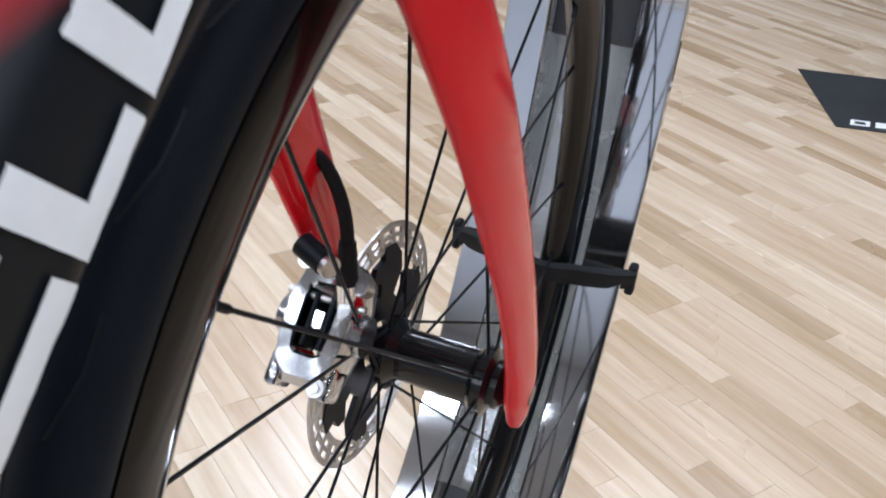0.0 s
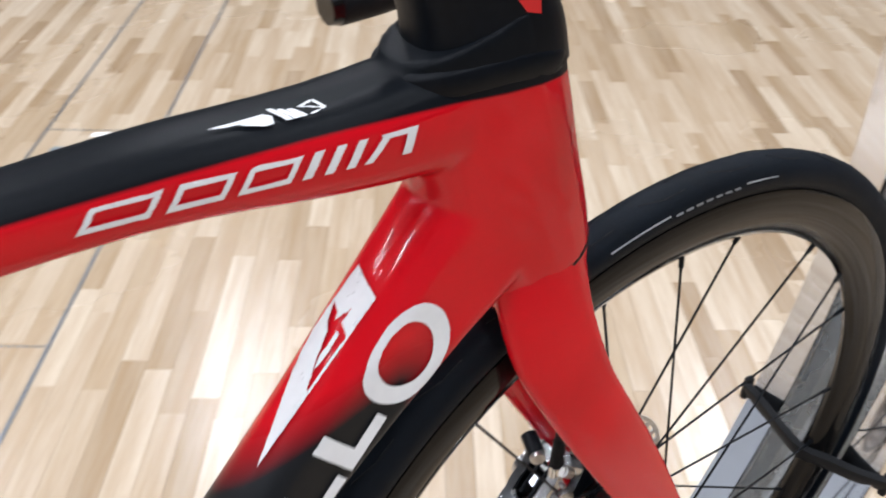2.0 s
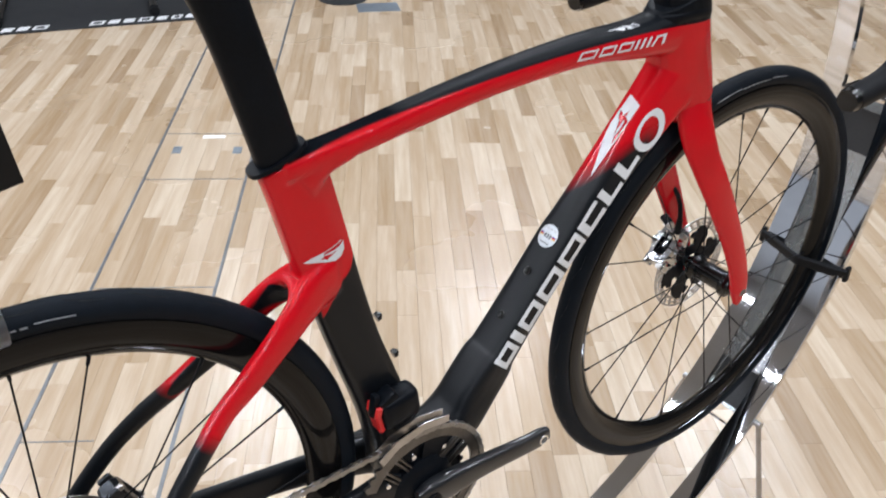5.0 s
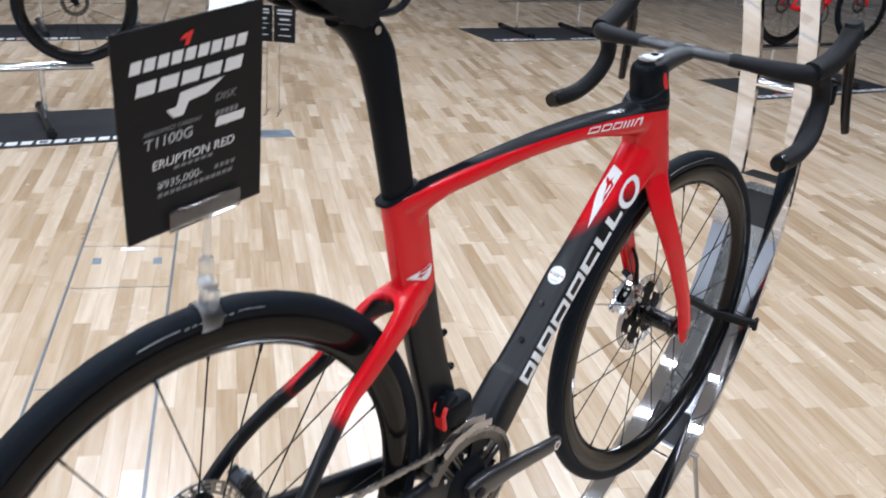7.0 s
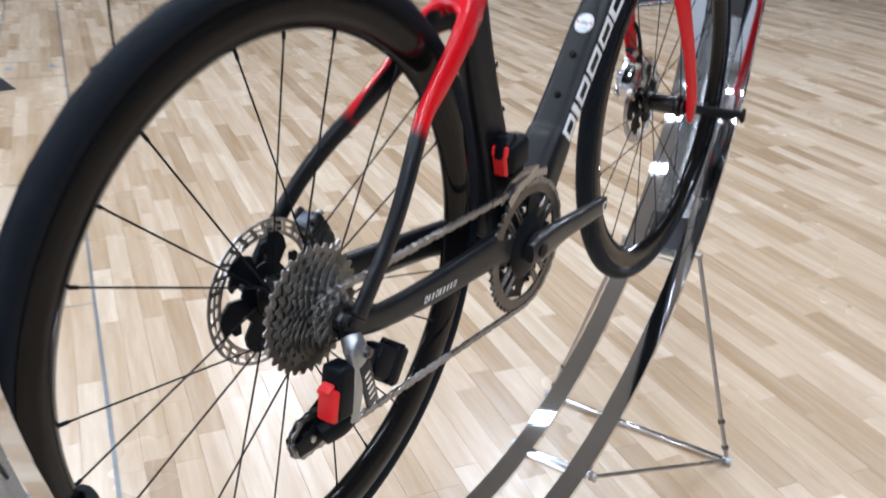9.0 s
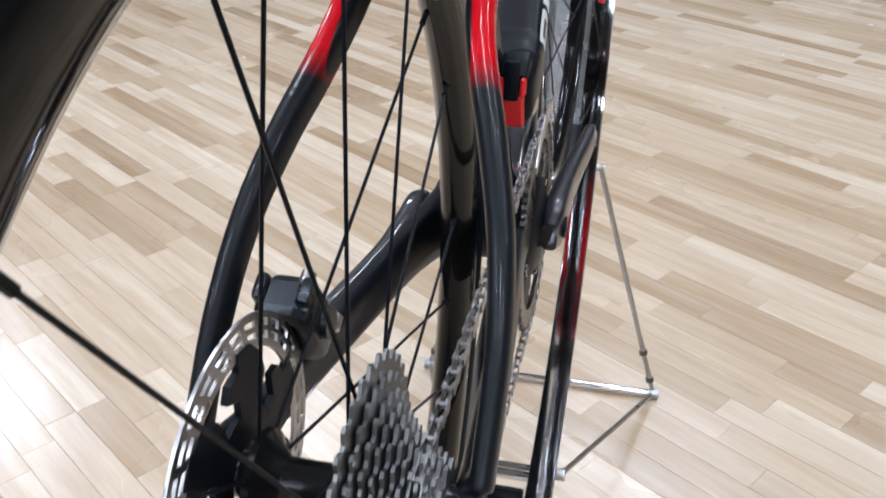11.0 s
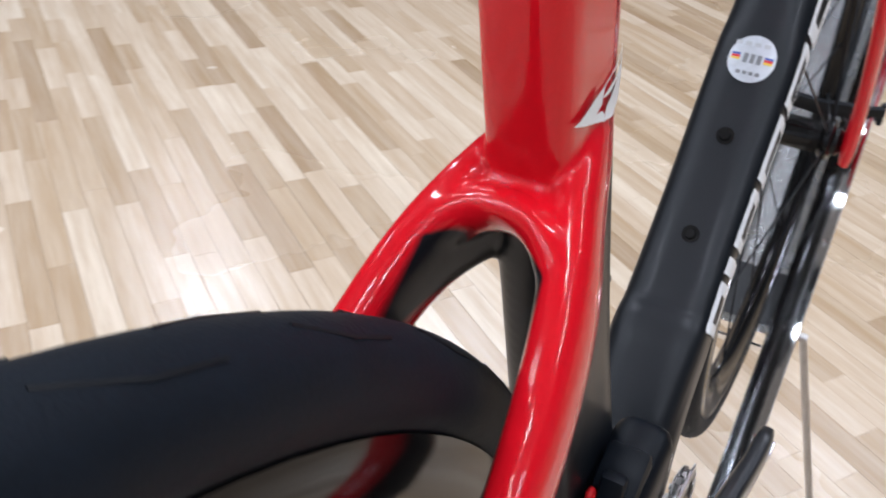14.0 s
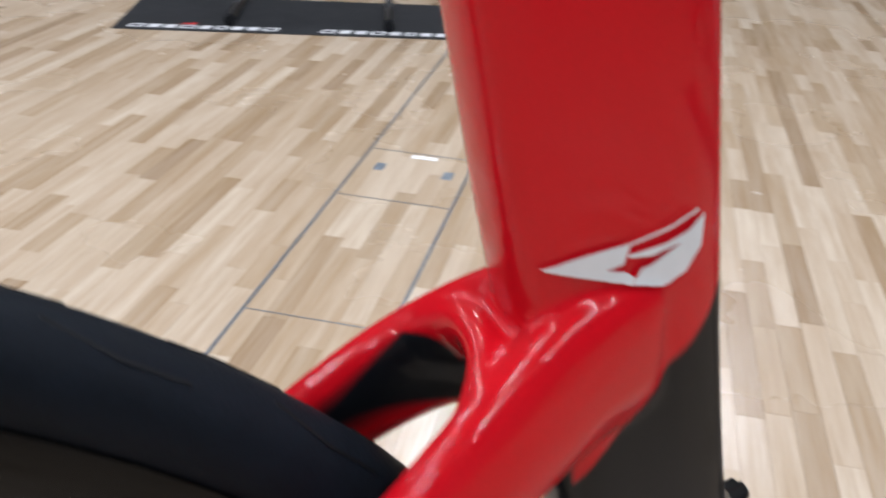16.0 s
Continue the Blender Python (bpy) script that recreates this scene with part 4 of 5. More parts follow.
# ---- cockpit ----
bm = loft(bmesh.new(), [(0.8205, 0, 0.440, 0.0265, 0.0425), (0.8185, 0, 0.455, 0.0258, 0.0400), (0.8135, 0, 0.475, 0.0242, 0.0352), (0.807, 0, 0.50, 0.024, 0.035), (0.806, 0, 0.512, 0.021, 0.030)], power=2.7, sides=28, steps=5)
cockpit = part("handlebar_and_stem", bm, M_BLACK, bike, "black one-piece carbon handlebar and stem")
bm = loft(bmesh.new(), [(0.792, 0, 0.506, 0.020, 0.013), (0.825, 0, 0.507, 0.021, 0.017), (0.865, 0, 0.513, 0.018, 0.015), (0.905, 0, 0.520, 0.022, 0.0115), (0.935, 0, 0.521, 0.028, 0.006)], power=2.6, sides=24)
part("stem", bm, M_BARTOP, cockpit, "satin grey-black stem")
bm = loft(bmesh.new(), [(0.916, -0.085, 0.5215, 0.0178, 0.0092), (0.917, -0.06, 0.5215, 0.021, 0.0085), (0.917, 0, 0.5215, 0.024, 0.0085), (0.917, 0.06, 0.5215, 0.021, 0.0085), (0.916, 0.085, 0.5215, 0.0178, 0.0092)], power=2.3, side=(1, 0, 0), sides=24)
part("bar_top", bm, M_BARTOP, cockpit, "flat satin carbon bar top")
bm = loft(bmesh.new(), [(0.784, 0, 0.5185, 0.0090, 0.0022), (0.790, 0, 0.5195, 0.0150, 0.0026), (0.806, 0, 0.5215, 0.0170, 0.0026), (0.820, 0, 0.5235, 0.0140, 0.0024), (0.827, 0, 0.5240, 0.0070, 0.0020)], power=4, sides=24)
cap = part("top_cap", bm, M_SILVERGREY, cockpit, "brushed silver stem cap")
# A solid black disc on the cap stands for the shade inside its hole.
part("cap_hole", rod(bmesh.new(), (0.811, -0.003, 0.5225), (0.811, -0.003, 0.5256), 0.0058, 20), M_GLOSSBLACK, cap)
part("cap_mark", box(bmesh.new(), (0.007, 0.014, 0.0006), pose(0.795, 0.001, 0.5229, 0, -7, 25), 0.0002, 1), M_WHITE, cap)
for dx, dy, wide in ((0.923, 0.0, 0.020), (0.921, -0.075, 0.015), (0.921, 0.075, 0.015)):
    part("pale_mark", box(bmesh.new(), (0.0045, wide, 0.0006), pose(dx, dy, 0.5304, 0, 3, 0), 0.0002, 1), M_GREYMARK, cockpit, "small pale mark")
for s in (-1, 1):
    rows = [(0.916, 0.080 * s, 0.5215, 0.0175, 0.0105), (0.920, 0.125 * s, 0.5205, 0.0165, 0.0125), (0.929, 0.165 * s, 0.519, 0.0158, 0.0145), (0.948, 0.192 * s, 0.518, 0.0152, 0.0152), (0.976, 0.201 * s, 0.512, 0.0150, 0.0152)]
    part("bar_tape", loft(bmesh.new(), rows, power=2.1, side=(1, 0, 0), sides=20), M_TAPE, cockpit, "black wrapped bar tape")
    rows = [(0.960, 0.198 * s, 0.515), (0.984, 0.202 * s, 0.504), (0.997, 0.203 * s, 0.478), (0.991, 0.206 * s, 0.450), (0.969, 0.211 * s, 0.424), (0.933, 0.214 * s, 0.406), (0.898, 0.215 * s, 0.400), (0.862, 0.2155 * s, 0.397)]
    drop = part("bar_tape", tube(rows, 0.0148, 18, 5), M_TAPE, cockpit, "black taped drop")
    bm = bmesh.new()
    rod(bm, (0.864, 0.2155 * s, 0.3972), (0.854, 0.2155 * s, 0.3965), 0.0148, 20, 0.0125)
    part("bar_plug", bm, M_GLOSSBLACK, drop)
    rows = [(0.950, 0.197 * s, 0.522, 0.0165, 0.0155), (0.983, 0.202 * s, 0.528, 0.0165, 0.0195), (1.016, 0.204 * s, 0.541, 0.0160, 0.0195), (1.042, 0.205 * s, 0.559, 0.0165, 0.0185), (1.056, 0.205 * s, 0.580, 0.0165, 0.0160), (1.053, 0.204 * s, 0.594, 0.012, 0.011)]
    hood = part("lever_hood", loft(bmesh.new(), rows, power=2.4, sides=20), M_TAPE, cockpit, "black rubber lever hood")
    rows = [(1.056, 0.205 * s, 0.560, 0.009, 0.010), (1.070, 0.207 * s, 0.528, 0.0085, 0.010), (1.075, 0.211 * s, 0.490, 0.0075, 0.0095), (1.080, 0.216 * s, 0.450, 0.0070, 0.0095), (1.088, 0.222 * s, 0.412, 0.006, 0.008)]
    part("brake_lever", loft(bmesh.new(), rows, power=2.6, sides=16), M_GLOSSBLACK, hood, "black carbon brake lever")
    bm = bmesh.new()
    box(bm, (0.013, 0.006, 0.035), pose(1.058, 0.199 * s, 0.475, 0, -6, 0), 0.003, 2)
    part("shift_paddle", bm, M_BLACK, hood)
bm = loft(bmesh.new(), [(0.764, 0, 0.4460, 0.0080, 0.0035), (0.774, 0, 0.4475, 0.0200, 0.0065), (0.790, 0, 0.4485, 0.0260, 0.0085), (0.818, 0, 0.4485, 0.0276, 0.0095), (0.840, 0, 0.4460, 0.0255, 0.0090), (0.851, 0, 0.4440, 0.0205, 0.0070), (0.858, 0, 0.4430, 0.0080, 0.0050)], power=4.5, sides=28)
part("headset_cover", bm, M_BLACK, cockpit, "satin black headset cover with a creased edge", sharp=30)
# red teardrop mark on the stem column
for s in (-1, 1):
    bm = bmesh.new()
    out = [(0.811, 0.499), (0.817, 0.499), (0.823, 0.490), (0.830, 0.478), (0.831, 0.471), (0.823, 0.473), (0.816, 0.481), (0.812, 0.490)]
    prism(bm, out, Matrix.Translation((0, 0.0238 * s + 0.0006, 0)) @ Matrix.Rotation(radians(90), 4, "X"), 0.0012)
    part("red_mark", bm, M_REDPLASTIC, cockpit, "small red teardrop mark", smooth=False)


# ---- decals: plain shapes laid on the skin ----
def decal(name, shapes, m, material, parent, target, label, push):
    """Flat outlines in the plane of m, finely cut, then laid on the target along the plane's normal."""
    bm = bmesh.new()
    for outer, holes in shapes:
        ring = [bm.verts.new(m @ Vector((u, v, 0))) for u, v in outer]
        if holes:
            inner = [bm.verts.new(m @ Vector((u, v, 0))) for u, v in holes]
            k = len(ring)
            for i in range(k):
                bm.faces.new((ring[i], ring[(i + 1) % k], inner[(i + 1) % k], inner[i]))
        else:
            bm.faces.new(ring)
    bmesh.ops.triangulate(bm, faces=bm.faces[:])
    for _ in range(7):
        long = [e for e in bm.edges if e.calc_length() > 0.0028]
        if not long:
            break
        bmesh.ops.subdivide_edges(bm, edges=long, cuts=1)
        bmesh.ops.triangulate(bm, faces=[f for f in bm.faces if len(f.verts) > 3])
    ob = part(name, bm, material, parent, label, sharp=0)
    mod = ob.modifiers.new("lay", "SHRINKWRAP")
    mod.target, mod.wrap_method, mod.wrap_mode, mod.offset = target, push, "ABOVE_SURFACE", 0.0014
    return ob


def block(x, w, h, lean, hole=0.0):
    """A slanted letter-sized block from x, w wide and h high, with or without a slanted opening."""
    outer = [(x, 0), (x + w, 0), (x + w + lean * h, h), (x + lean * h, h)]
    if not hole:
        return outer, None
    a, b = hole, h - hole
    inner = [(x + hole + lean * a, a), (x + w - hole + lean * a, a), (x + w - hole + lean * b, b), (x + hole + lean * b, b)]
    return outer, inner


def oval(cx, cy, a, b, hole, lean=0.35, n=36):
    ring = lambda p, q: [(cx + p * math.cos(2 * math.pi * k / n) + lean * q * math.sin(2 * math.pi * k / n), cy + q * math.sin(2 * math.pi * k / n)) for k in range(n)]
    return ring(a, b), ring(a - hole, b - hole) if hole else None


def side_plane(origin, along, y=-0.06):
    """A plane on the drive side: u runs along, v up, the third axis outward."""
    u = Vector((along[0], 0, along[1])).normalized()
    n = Vector((0, -1, 0))
    v = n.cross(u)
    return Matrix.Translation((origin[0], y, origin[1])) @ Matrix((u, v, n)).transposed().to_4x4()


# white mark on the top tube's side: slanted blocks
m = side_plane((0.6262, 0.4272), (1, -0.020), -0.031)
Q = 0.0122
shapes = [block(0.000, 0.026, Q, 0.55, 0.0027), block(0.0320, 0.0220, Q, 0.55, 0.0027), block(0.0595, 0.0215, Q, 0.55, 0.0027)]
shapes += [block(0.0860 + 0.0097 * k, 0.0042, Q, 0.55) for k in range(3)] + [block(0.1140, 0.0040, Q, 0.85), block(0.1320, 0.0045, Q, 0.30)]
shapes += [([(0.1235, Q - 0.0026), (0.1355, Q - 0.0026), (0.1362, Q), (0.1222, Q)], None)]
decal("white_mark", shapes, m, M_WHITE, frame_ob, frame_ob, "row of white slanted blocks", "NEAREST_SURFACEPOINT")
# large white mark along the down tube: eight plain blocks, then an oval
m = side_plane((0.6677, 0.2073), (0.634, 0.773), -0.031)
H, STEM, BAR = 0.028, 0.0112, 0.0062
shapes = []
for start, wide, kind in ((-0.206, 0.033, "h"), (-0.168, 0.0125, "i"), (-0.150, 0.038, "h"), (-0.106, 0.043, "h"), (-0.057, 0.043, "h"), (-0.009, 0.041, "c"), (0.037, 0.033, "l"), (0.075, 0.033, "l")):
    if kind == "h":
        rows = [block(start, wide, H, 0.06, 0.0074)]
    else:
        rows = [block(start, STEM if kind in "il" else 0.0115, H, 0.06)]
    if kind == "l":
        rows += [block(start + STEM, wide - STEM, BAR, 0.06)]
    elif kind == "c":
        rows += [([(start + 0.0115 + 0.06 * z, z), (start + wide + 0.06 * z, z), (start + wide + 0.06 * z, z + 0.0075), (start + 0.0115 + 0.06 * z, z + 0.0075)], None) for z in (0.0, 0.0205)]
    shapes += [([(a, b - H / 2) for a, b in outer], [(a, b - H / 2) for a, b in inner] if inner else None) for outer, inner in rows]
decal("white_mark", shapes, m, M_WHITE, frame_ob, frame_ob, "row of large white blocks", "NEAREST_SURFACEPOINT")
m = side_plane((0.760, 0.317), (0.64, 0.768), -0.034)
decal("white_oval", [(oval(-0.0015, 0.0, 0.0285, 0.0225, 0, 0.06)[0], oval(-0.0015, 0.0, 0.0178, 0.0150, 0, 0.12)[0])], m, M_WHITE, frame_ob, frame_ob, "large white oval ring", "NEAREST_SURFACEPOINT")
# white arrow on the down tube's upper edge, a zigzag left red in it
e = Vector((0.63, 0, 0.777)).normalized()
wide = Vector((-0.15, -0.93, -0.33))
wide = (wide - wide.dot(e) * e).normalized()
m = Matrix.Translation((0.6858, 0, 0.2785)) @ Matrix((e, wide, e.cross(wide))).transposed().to_4x4()
shapes = [([(-0.012, 0.0095), (0.046, -0.005), (0.060, -0.0068), (0.078, -0.0045), (0.078, -0.0028), (0.0685, 0.0), (0.065, 0.003), (0.050, 0.0062), (0.044, 0.0085), (0.036, 0.0105), (0.034, 0.0130)], None),
          ([(0.078, -0.0045), (0.100, -0.002), (0.0965, 0.0070), (0.0925, 0.0170), (0.0655, 0.0152), (0.0695, 0.0133), (0.073, 0.0080), (0.082, 0.0085), (0.0715, 0.0035), (0.0755, 0.0025), (0.078, -0.0028)], None),
          ([(0.045, 0.0085), (0.052, 0.0067), (0.068, 0.0078), (0.0672, 0.0100), (0.058, 0.0105)], None), ([(0.034, 0.0130), (0.0365, 0.0117), (0.0675, 0.0142), (0.0655, 0.0152)], None)]
shapes = [([(u, 0.005 + (v - 0.005) * 1.3) for u, v in outer], None) for outer, _ in shapes]
decal("white_arrow", shapes, m, M_WHITE, frame_ob, frame_ob, "white pointed arrow mark", "NEAREST_SURFACEPOINT")
# white arrow low on the seat tube
m = Matrix.Translation((-0.002, 0.002, 0.0085)) @ side_plane((0.2815, 0.2815), (1, -0.10), -0.0165)
shapes = [([(0.0, 0.0012), (0.0085, 0.0037), (0.0258, 0.0069), (0.0249, 0.0010), (0.0200, -0.0006)], None), ([(0.0, 0.0012), (0.0200, -0.0006), (0.0173, -0.0028)], None),
          ([(0.0200, -0.0006), (0.0262, -0.0013), (0.0298, -0.0032), (0.0290, -0.0050), (0.0173, -0.0028)], None), ([(0.0258, 0.0069), (0.0257, 0.0061), (0.0366, 0.0094), (0.0366, 0.0103)], None),
          ([(0.0366, 0.0094), (0.048, 0.0142), (0.048, 0.0152), (0.0366, 0.0103)], None), ([(0.0262, 0.0026), (0.0257, 0.0034), (0.0365, 0.0056), (0.0428, 0.0057), (0.0336, 0.0026)], None),
          ([(0.0365, 0.0056), (0.0453, 0.0088), (0.0515, 0.0135), (0.0525, 0.0040), (0.0428, 0.0055)], None), ([(0.0428, 0.0055), (0.0525, 0.0040), (0.0474, -0.0033), (0.0413, -0.0060), (0.0343, 0.0001)], None),
          ([(0.0343, 0.0001), (0.0413, -0.0060), (0.0292, -0.0050), (0.0300, -0.0032), (0.0312, -0.0009)], None)]
decal("white_arrow", shapes, m, M_WHITE, frame_ob, frame_ob, "white pointed arrow mark", "NEAREST_SURFACEPOINT")
# round pale sticker on the down tube
e, nrm = Vector((0.605, 0, 0.796)), Vector((-0.796, 0, 0.605))
m = Matrix.Translation(Vector((0.631, 0, 0.193)) + nrm * 0.004) @ Matrix((e, nrm.cross(e), nrm)).transposed().to_4x4()
sticker = decal("round_sticker", [oval(0, 0, 0.0152, 0.0152, 0, 0)], m, M_FOIL, frame_ob, frame_ob, "round silver foil approval sticker", "NEAREST_SURFACEPOINT")
shapes = [([(0.008, -0.009 + 0.006 * k), (0.0105, -0.009 + 0.006 * k), (0.0105, -0.005 + 0.006 * k), (0.008, -0.005 + 0.006 * k)], None) for k in range(4)]
m2 = m @ Matrix.Translation((0, 0, 0.002))
mark = decal("sticker_print", shapes, m2, M_GREYMARK, frame_ob, frame_ob, "grey print in plain bars", "NEAREST_SURFACEPOINT")
mark.modifiers["lay"].offset = 0.0019
shapes = [([(-0.0030, -0.0058 + 0.0042 * k), (0.0030, -0.0058 + 0.0042 * k), (0.0030, -0.0030 + 0.0042 * k), (-0.0030, -0.0030 + 0.0042 * k)], None) for k in range(3)]
shapes += [([(-0.0105, -0.0075 + 0.004 * k), (-0.0082, -0.0075 + 0.004 * k), (-0.0082, -0.0048 + 0.004 * k), (-0.0105, -0.0048 + 0.004 * k)], None) for k in range(4)]
mark = decal("sticker_print", shapes, m2, M_DIMPRINT, frame_ob, frame_ob, "dark print in plain bars", "NEAREST_SURFACEPOINT")
mark.modifiers["lay"].offset = 0.0019
for low, print_mat, tag in ((0.0012, M_BLUEPRINT, "blue stripe"), (-0.0004, M_REDPLASTIC, "red stripe"), (-0.0020, M_YELLOWPRINT, "yellow stripe")):
    shapes = [([(low, a), (low + 0.0014, a), (low + 0.0014, a + 0.0060), (low, a + 0.0060)], None) for a in (-0.0135, 0.0075)]
    mark = decal("sticker_stripe", shapes, m2, print_mat, frame_ob, frame_ob, tag, "NEAREST_SURFACEPOINT")
    mark.modifiers["lay"].offset = 0.0019
# pale emblem on top of the top tube
m = Matrix.Translation((0.683, -0.0115, 0.4575)) @ Matrix((Vector((1, -0.05, 0.06)).normalized(), Vector((0.05, 1, 0)).normalized(), Vector((-0.06, 0, 1)).normalized())).transposed().to_4x4()
shapes = [([(0.0, 0.001), (0.012, -0.001), (0.021, -0.007), (0.025, -0.006), (0.026, 0.000), (0.023, 0.004), (0.022, -0.002), (0.013, 0.003)], None)]
for k in range(3):
    shapes.append(([(0.0255 + 0.0035 * k, 0.007 - 0.002 * k), (0.0280 + 0.0035 * k, 0.007 - 0.002 * k), (0.0330 + 0.0030 * k, -0.006), (0.0305 + 0.0030 * k, -0.006)], None))
shapes += [([(0.037, 0.0035), (0.0385, 0.0035), (0.0475, -0.004), (0.0460, -0.004)], None), ([(0.0460, -0.004), (0.0475, -0.004), (0.0410, -0.0065), (0.0400, -0.0055)], None), ([(0.037, 0.0035), (0.0385, 0.0020), (0.0440, 0.0050), (0.0440, 0.0065)], None), ([(0.0440, 0.0050), (0.0450, 0.0065), (0.0480, -0.0035), (0.0465, -0.004)], None)]
decal("pale_emblem", shapes, m, M_WHITE, frame_ob, frame_ob, "silvery-white emblem of plain strokes", "NEAREST_SURFACEPOINT")
# small mark on the drive-side chain stay
m = side_plane((0.132, -0.0365), (1, -0.12), -0.068)
shapes = [block(0.0085 * k, 0.0062, 0.0085, 0.25, 0.0017 if k in (0, 3, 8) else 0) if k in (0, 3, 8) else block(0.0085 * k, 0.0038, 0.0085, 0.25) for k in range(9)]
decal("white_mark", shapes, m, M_WHITE, frame_ob, frame_ob, "small white mark in plain bars", "NEAREST_SURFACEPOINT")

# ---- the ring stand ----
RING = (0.50, 0.2185, 0.864)  # centre x, centre height over the axle, outer radius
stand = thing("ring_display_stand", "chrome ring display stand of two rolled flat bars", "display stand", (0, 0, AXLE))
RY = ((-0.062, -0.024), (0.054, 0.092))


def on_ring(deg, r):
    w = radians(deg)
    return RING[0] + r * math.cos(w), RING[1] + r * math.sin(w)


for y0, y1 in RY:
    bm = bmesh.new()
    r = RING[2]
    lathe(bm, [(r - 0.001, y0), (r, y0 + 0.001), (r, y1 - 0.001), (r - 0.001, y1), (r - 0.013, y1), (r - 0.014, y1 - 0.001), (r - 0.014, y0 + 0.001), (r - 0.013, y0)], (RING[0], 0, RING[1]), 220)
    part("ring_bar", bm, M_CHROME, stand, "mirror-polished rolled bar", sharp=30)


def arc_sheet(section, d0, d1, steps=48):
    """A strip of sheet swept along the ring from one angle to another; section in (y, radius)."""
    bm = bmesh.new()
    rows = []
    for k in range(steps + 1):
        d = d0 + (d1 - d0) * k / steps
        rows.append([bm.verts.new((on_ring(d, r)[0], y, on_ring(d, r)[1])) for y, r in section])
    for a, b in zip(rows, rows[1:]):
        for i in range(len(section) - 1):
            bm.faces.new((a[i], a[i + 1], b[i + 1], b[i]))
    bmesh.ops.solidify(bm, geom=bm.faces[:], thickness=0.0018)
    return bm


R = RING[2]
cradle = part("wheel_cradle", arc_sheet([(-0.0235, R - 0.004), (-0.020, R + 0.030), (-0.012, R + 0.036), (0.042, R + 0.036), (0.050, R + 0.030), (0.0535, R - 0.004)], -42, -2), M_BRUSHED, stand, "bent pale alloy channel round the front tyre", sharp=25)
rear_cradle = part("wheel_cradle", arc_sheet([(-0.0235, R - 0.004), (-0.020, R + 0.030), (-0.012, R + 0.036), (0.042, R + 0.036), (0.050, R + 0.030), (0.0535, R - 0.004)], 189, 222), M_BRUSHED, stand, "bent pale alloy channel round the rear tyre", sharp=25)
for par, d, flip in ((cradle, -2, 1), (cradle, -42, -1), (rear_cradle, 189, -1), (rear_cradle, 222, 1)):
    x, z = on_ring(d + 1.6 * flip, R + 0.010)
    bm = box(bmesh.new(), (0.060, 0.0765, 0.004), pose(x, 0.015, z, 0, -d, 0) @ pose(0, 0, 0, 0, 0, 0), 0.0008, 1)
    part("cradle_lip", bm, M_CHROME, par)
    x, z = on_ring(d - 3.0 * flip, R + 0.005)
    bm = box(bmesh.new(), (0.004, 0.0765, 0.075), pose(x, 0.015, z, 0, -(d - 3.0 * flip), 0), 0.0008, 1)
    part("end_plate", bm, M_DARKPLATE, par, "dark rubber-faced end plate")
# rungs between the bars
for d in (13, 40, 90, 140, 167, -79, -101):
    x, z = on_ring(d, R - 0.006)
    bm = bmesh.new()
    rod(bm, (x, -0.024, z), (x, 0.054, z), 0.008, 16)
    part("rung", bm, M_CHROME, stand)
# feet: a tube on the floor, a strut up to the bar and a stay to the ring's bottom, fore and aft
FOOT = -AXLE + 0.010
for fx, deg, bx in ((1.12, -41.5, 0.690), (-0.12, 221.5, 0.310)):
    bm = bmesh.new()
    rod(bm, (fx, -0.205, FOOT), (fx, 0.235, FOOT), 0.0065, 14)
    part("foot_tube", bm, M_CHROME, stand)
    ax, az = on_ring(deg, R)
    zb = RING[1] - math.sqrt((R + 0.006) ** 2 - (bx - RING[0]) ** 2) - 0.004
    bm = bmesh.new()
    rod(bm, (bx, -0.070, zb), (bx, 0.100, zb), 0.0075, 14)
    part("bottom_rung", bm, M_CHROME, stand)
    for fy, ry in ((-0.205, -0.068), (0.235, 0.098)):
        bm = bmesh.new()
        rod(bm, (ax, ry, az), (fx, fy, FOOT), 0.0048, 12)
        rod(bm, (ax, ry + 0.008 * (1 if ry < 0 else -1), az), (ax, ry - 0.006 * (1 if ry < 0 else -1), az), 0.006, 12)
        part("strut", bm, M_STEEL, stand)
        for q in (0.80, 0.93):
            c = Vector((ax, ry, az)).lerp(Vector((fx, fy, FOOT)), q)
            dvec = (Vector((fx, fy, FOOT)) - Vector((ax, ry, az))).normalized()
            bm = bmesh.new()
            rod(bm, c - dvec * 0.004, c + dvec * 0.004, 0.0078, 14)
            part("collar", bm, M_DARKSTEEL, stand)
        bm = bmesh.new()
        rod(bm, (bx, ry, zb), (fx, fy, FOOT), 0.0042, 12)
        rod(bm, (bx, ry - 0.006, zb), (bx, ry + 0.006, zb), 0.0095, 14)
        part("stay", bm, M_STEEL, stand)
        bm = bmesh.new()
        rod(bm, (fx, fy - 0.010, FOOT), (fx, fy + 0.010, FOOT), 0.0098, 14)
        part("foot_cap", bm, M_SILVERGREY, stand)


# straps that hold the wheels to the bars
def strap(pts, nub):
    bm = loft(bmesh.new(), [(*p, 0.0048, 0.0110) for p in pts], steps=4, sides=12, power=4, side=(1, 0, 0.3))
    ob = part("strap", bm, M_TAPE, stand, "black rubber strap")
    for p in nub:
        bm = box(bmesh.new(), (0.012, 0.008, 0.030), pose(*p), 0.002, 1)
        part("strap_end", bm, M_TAPE, ob)
    return ob


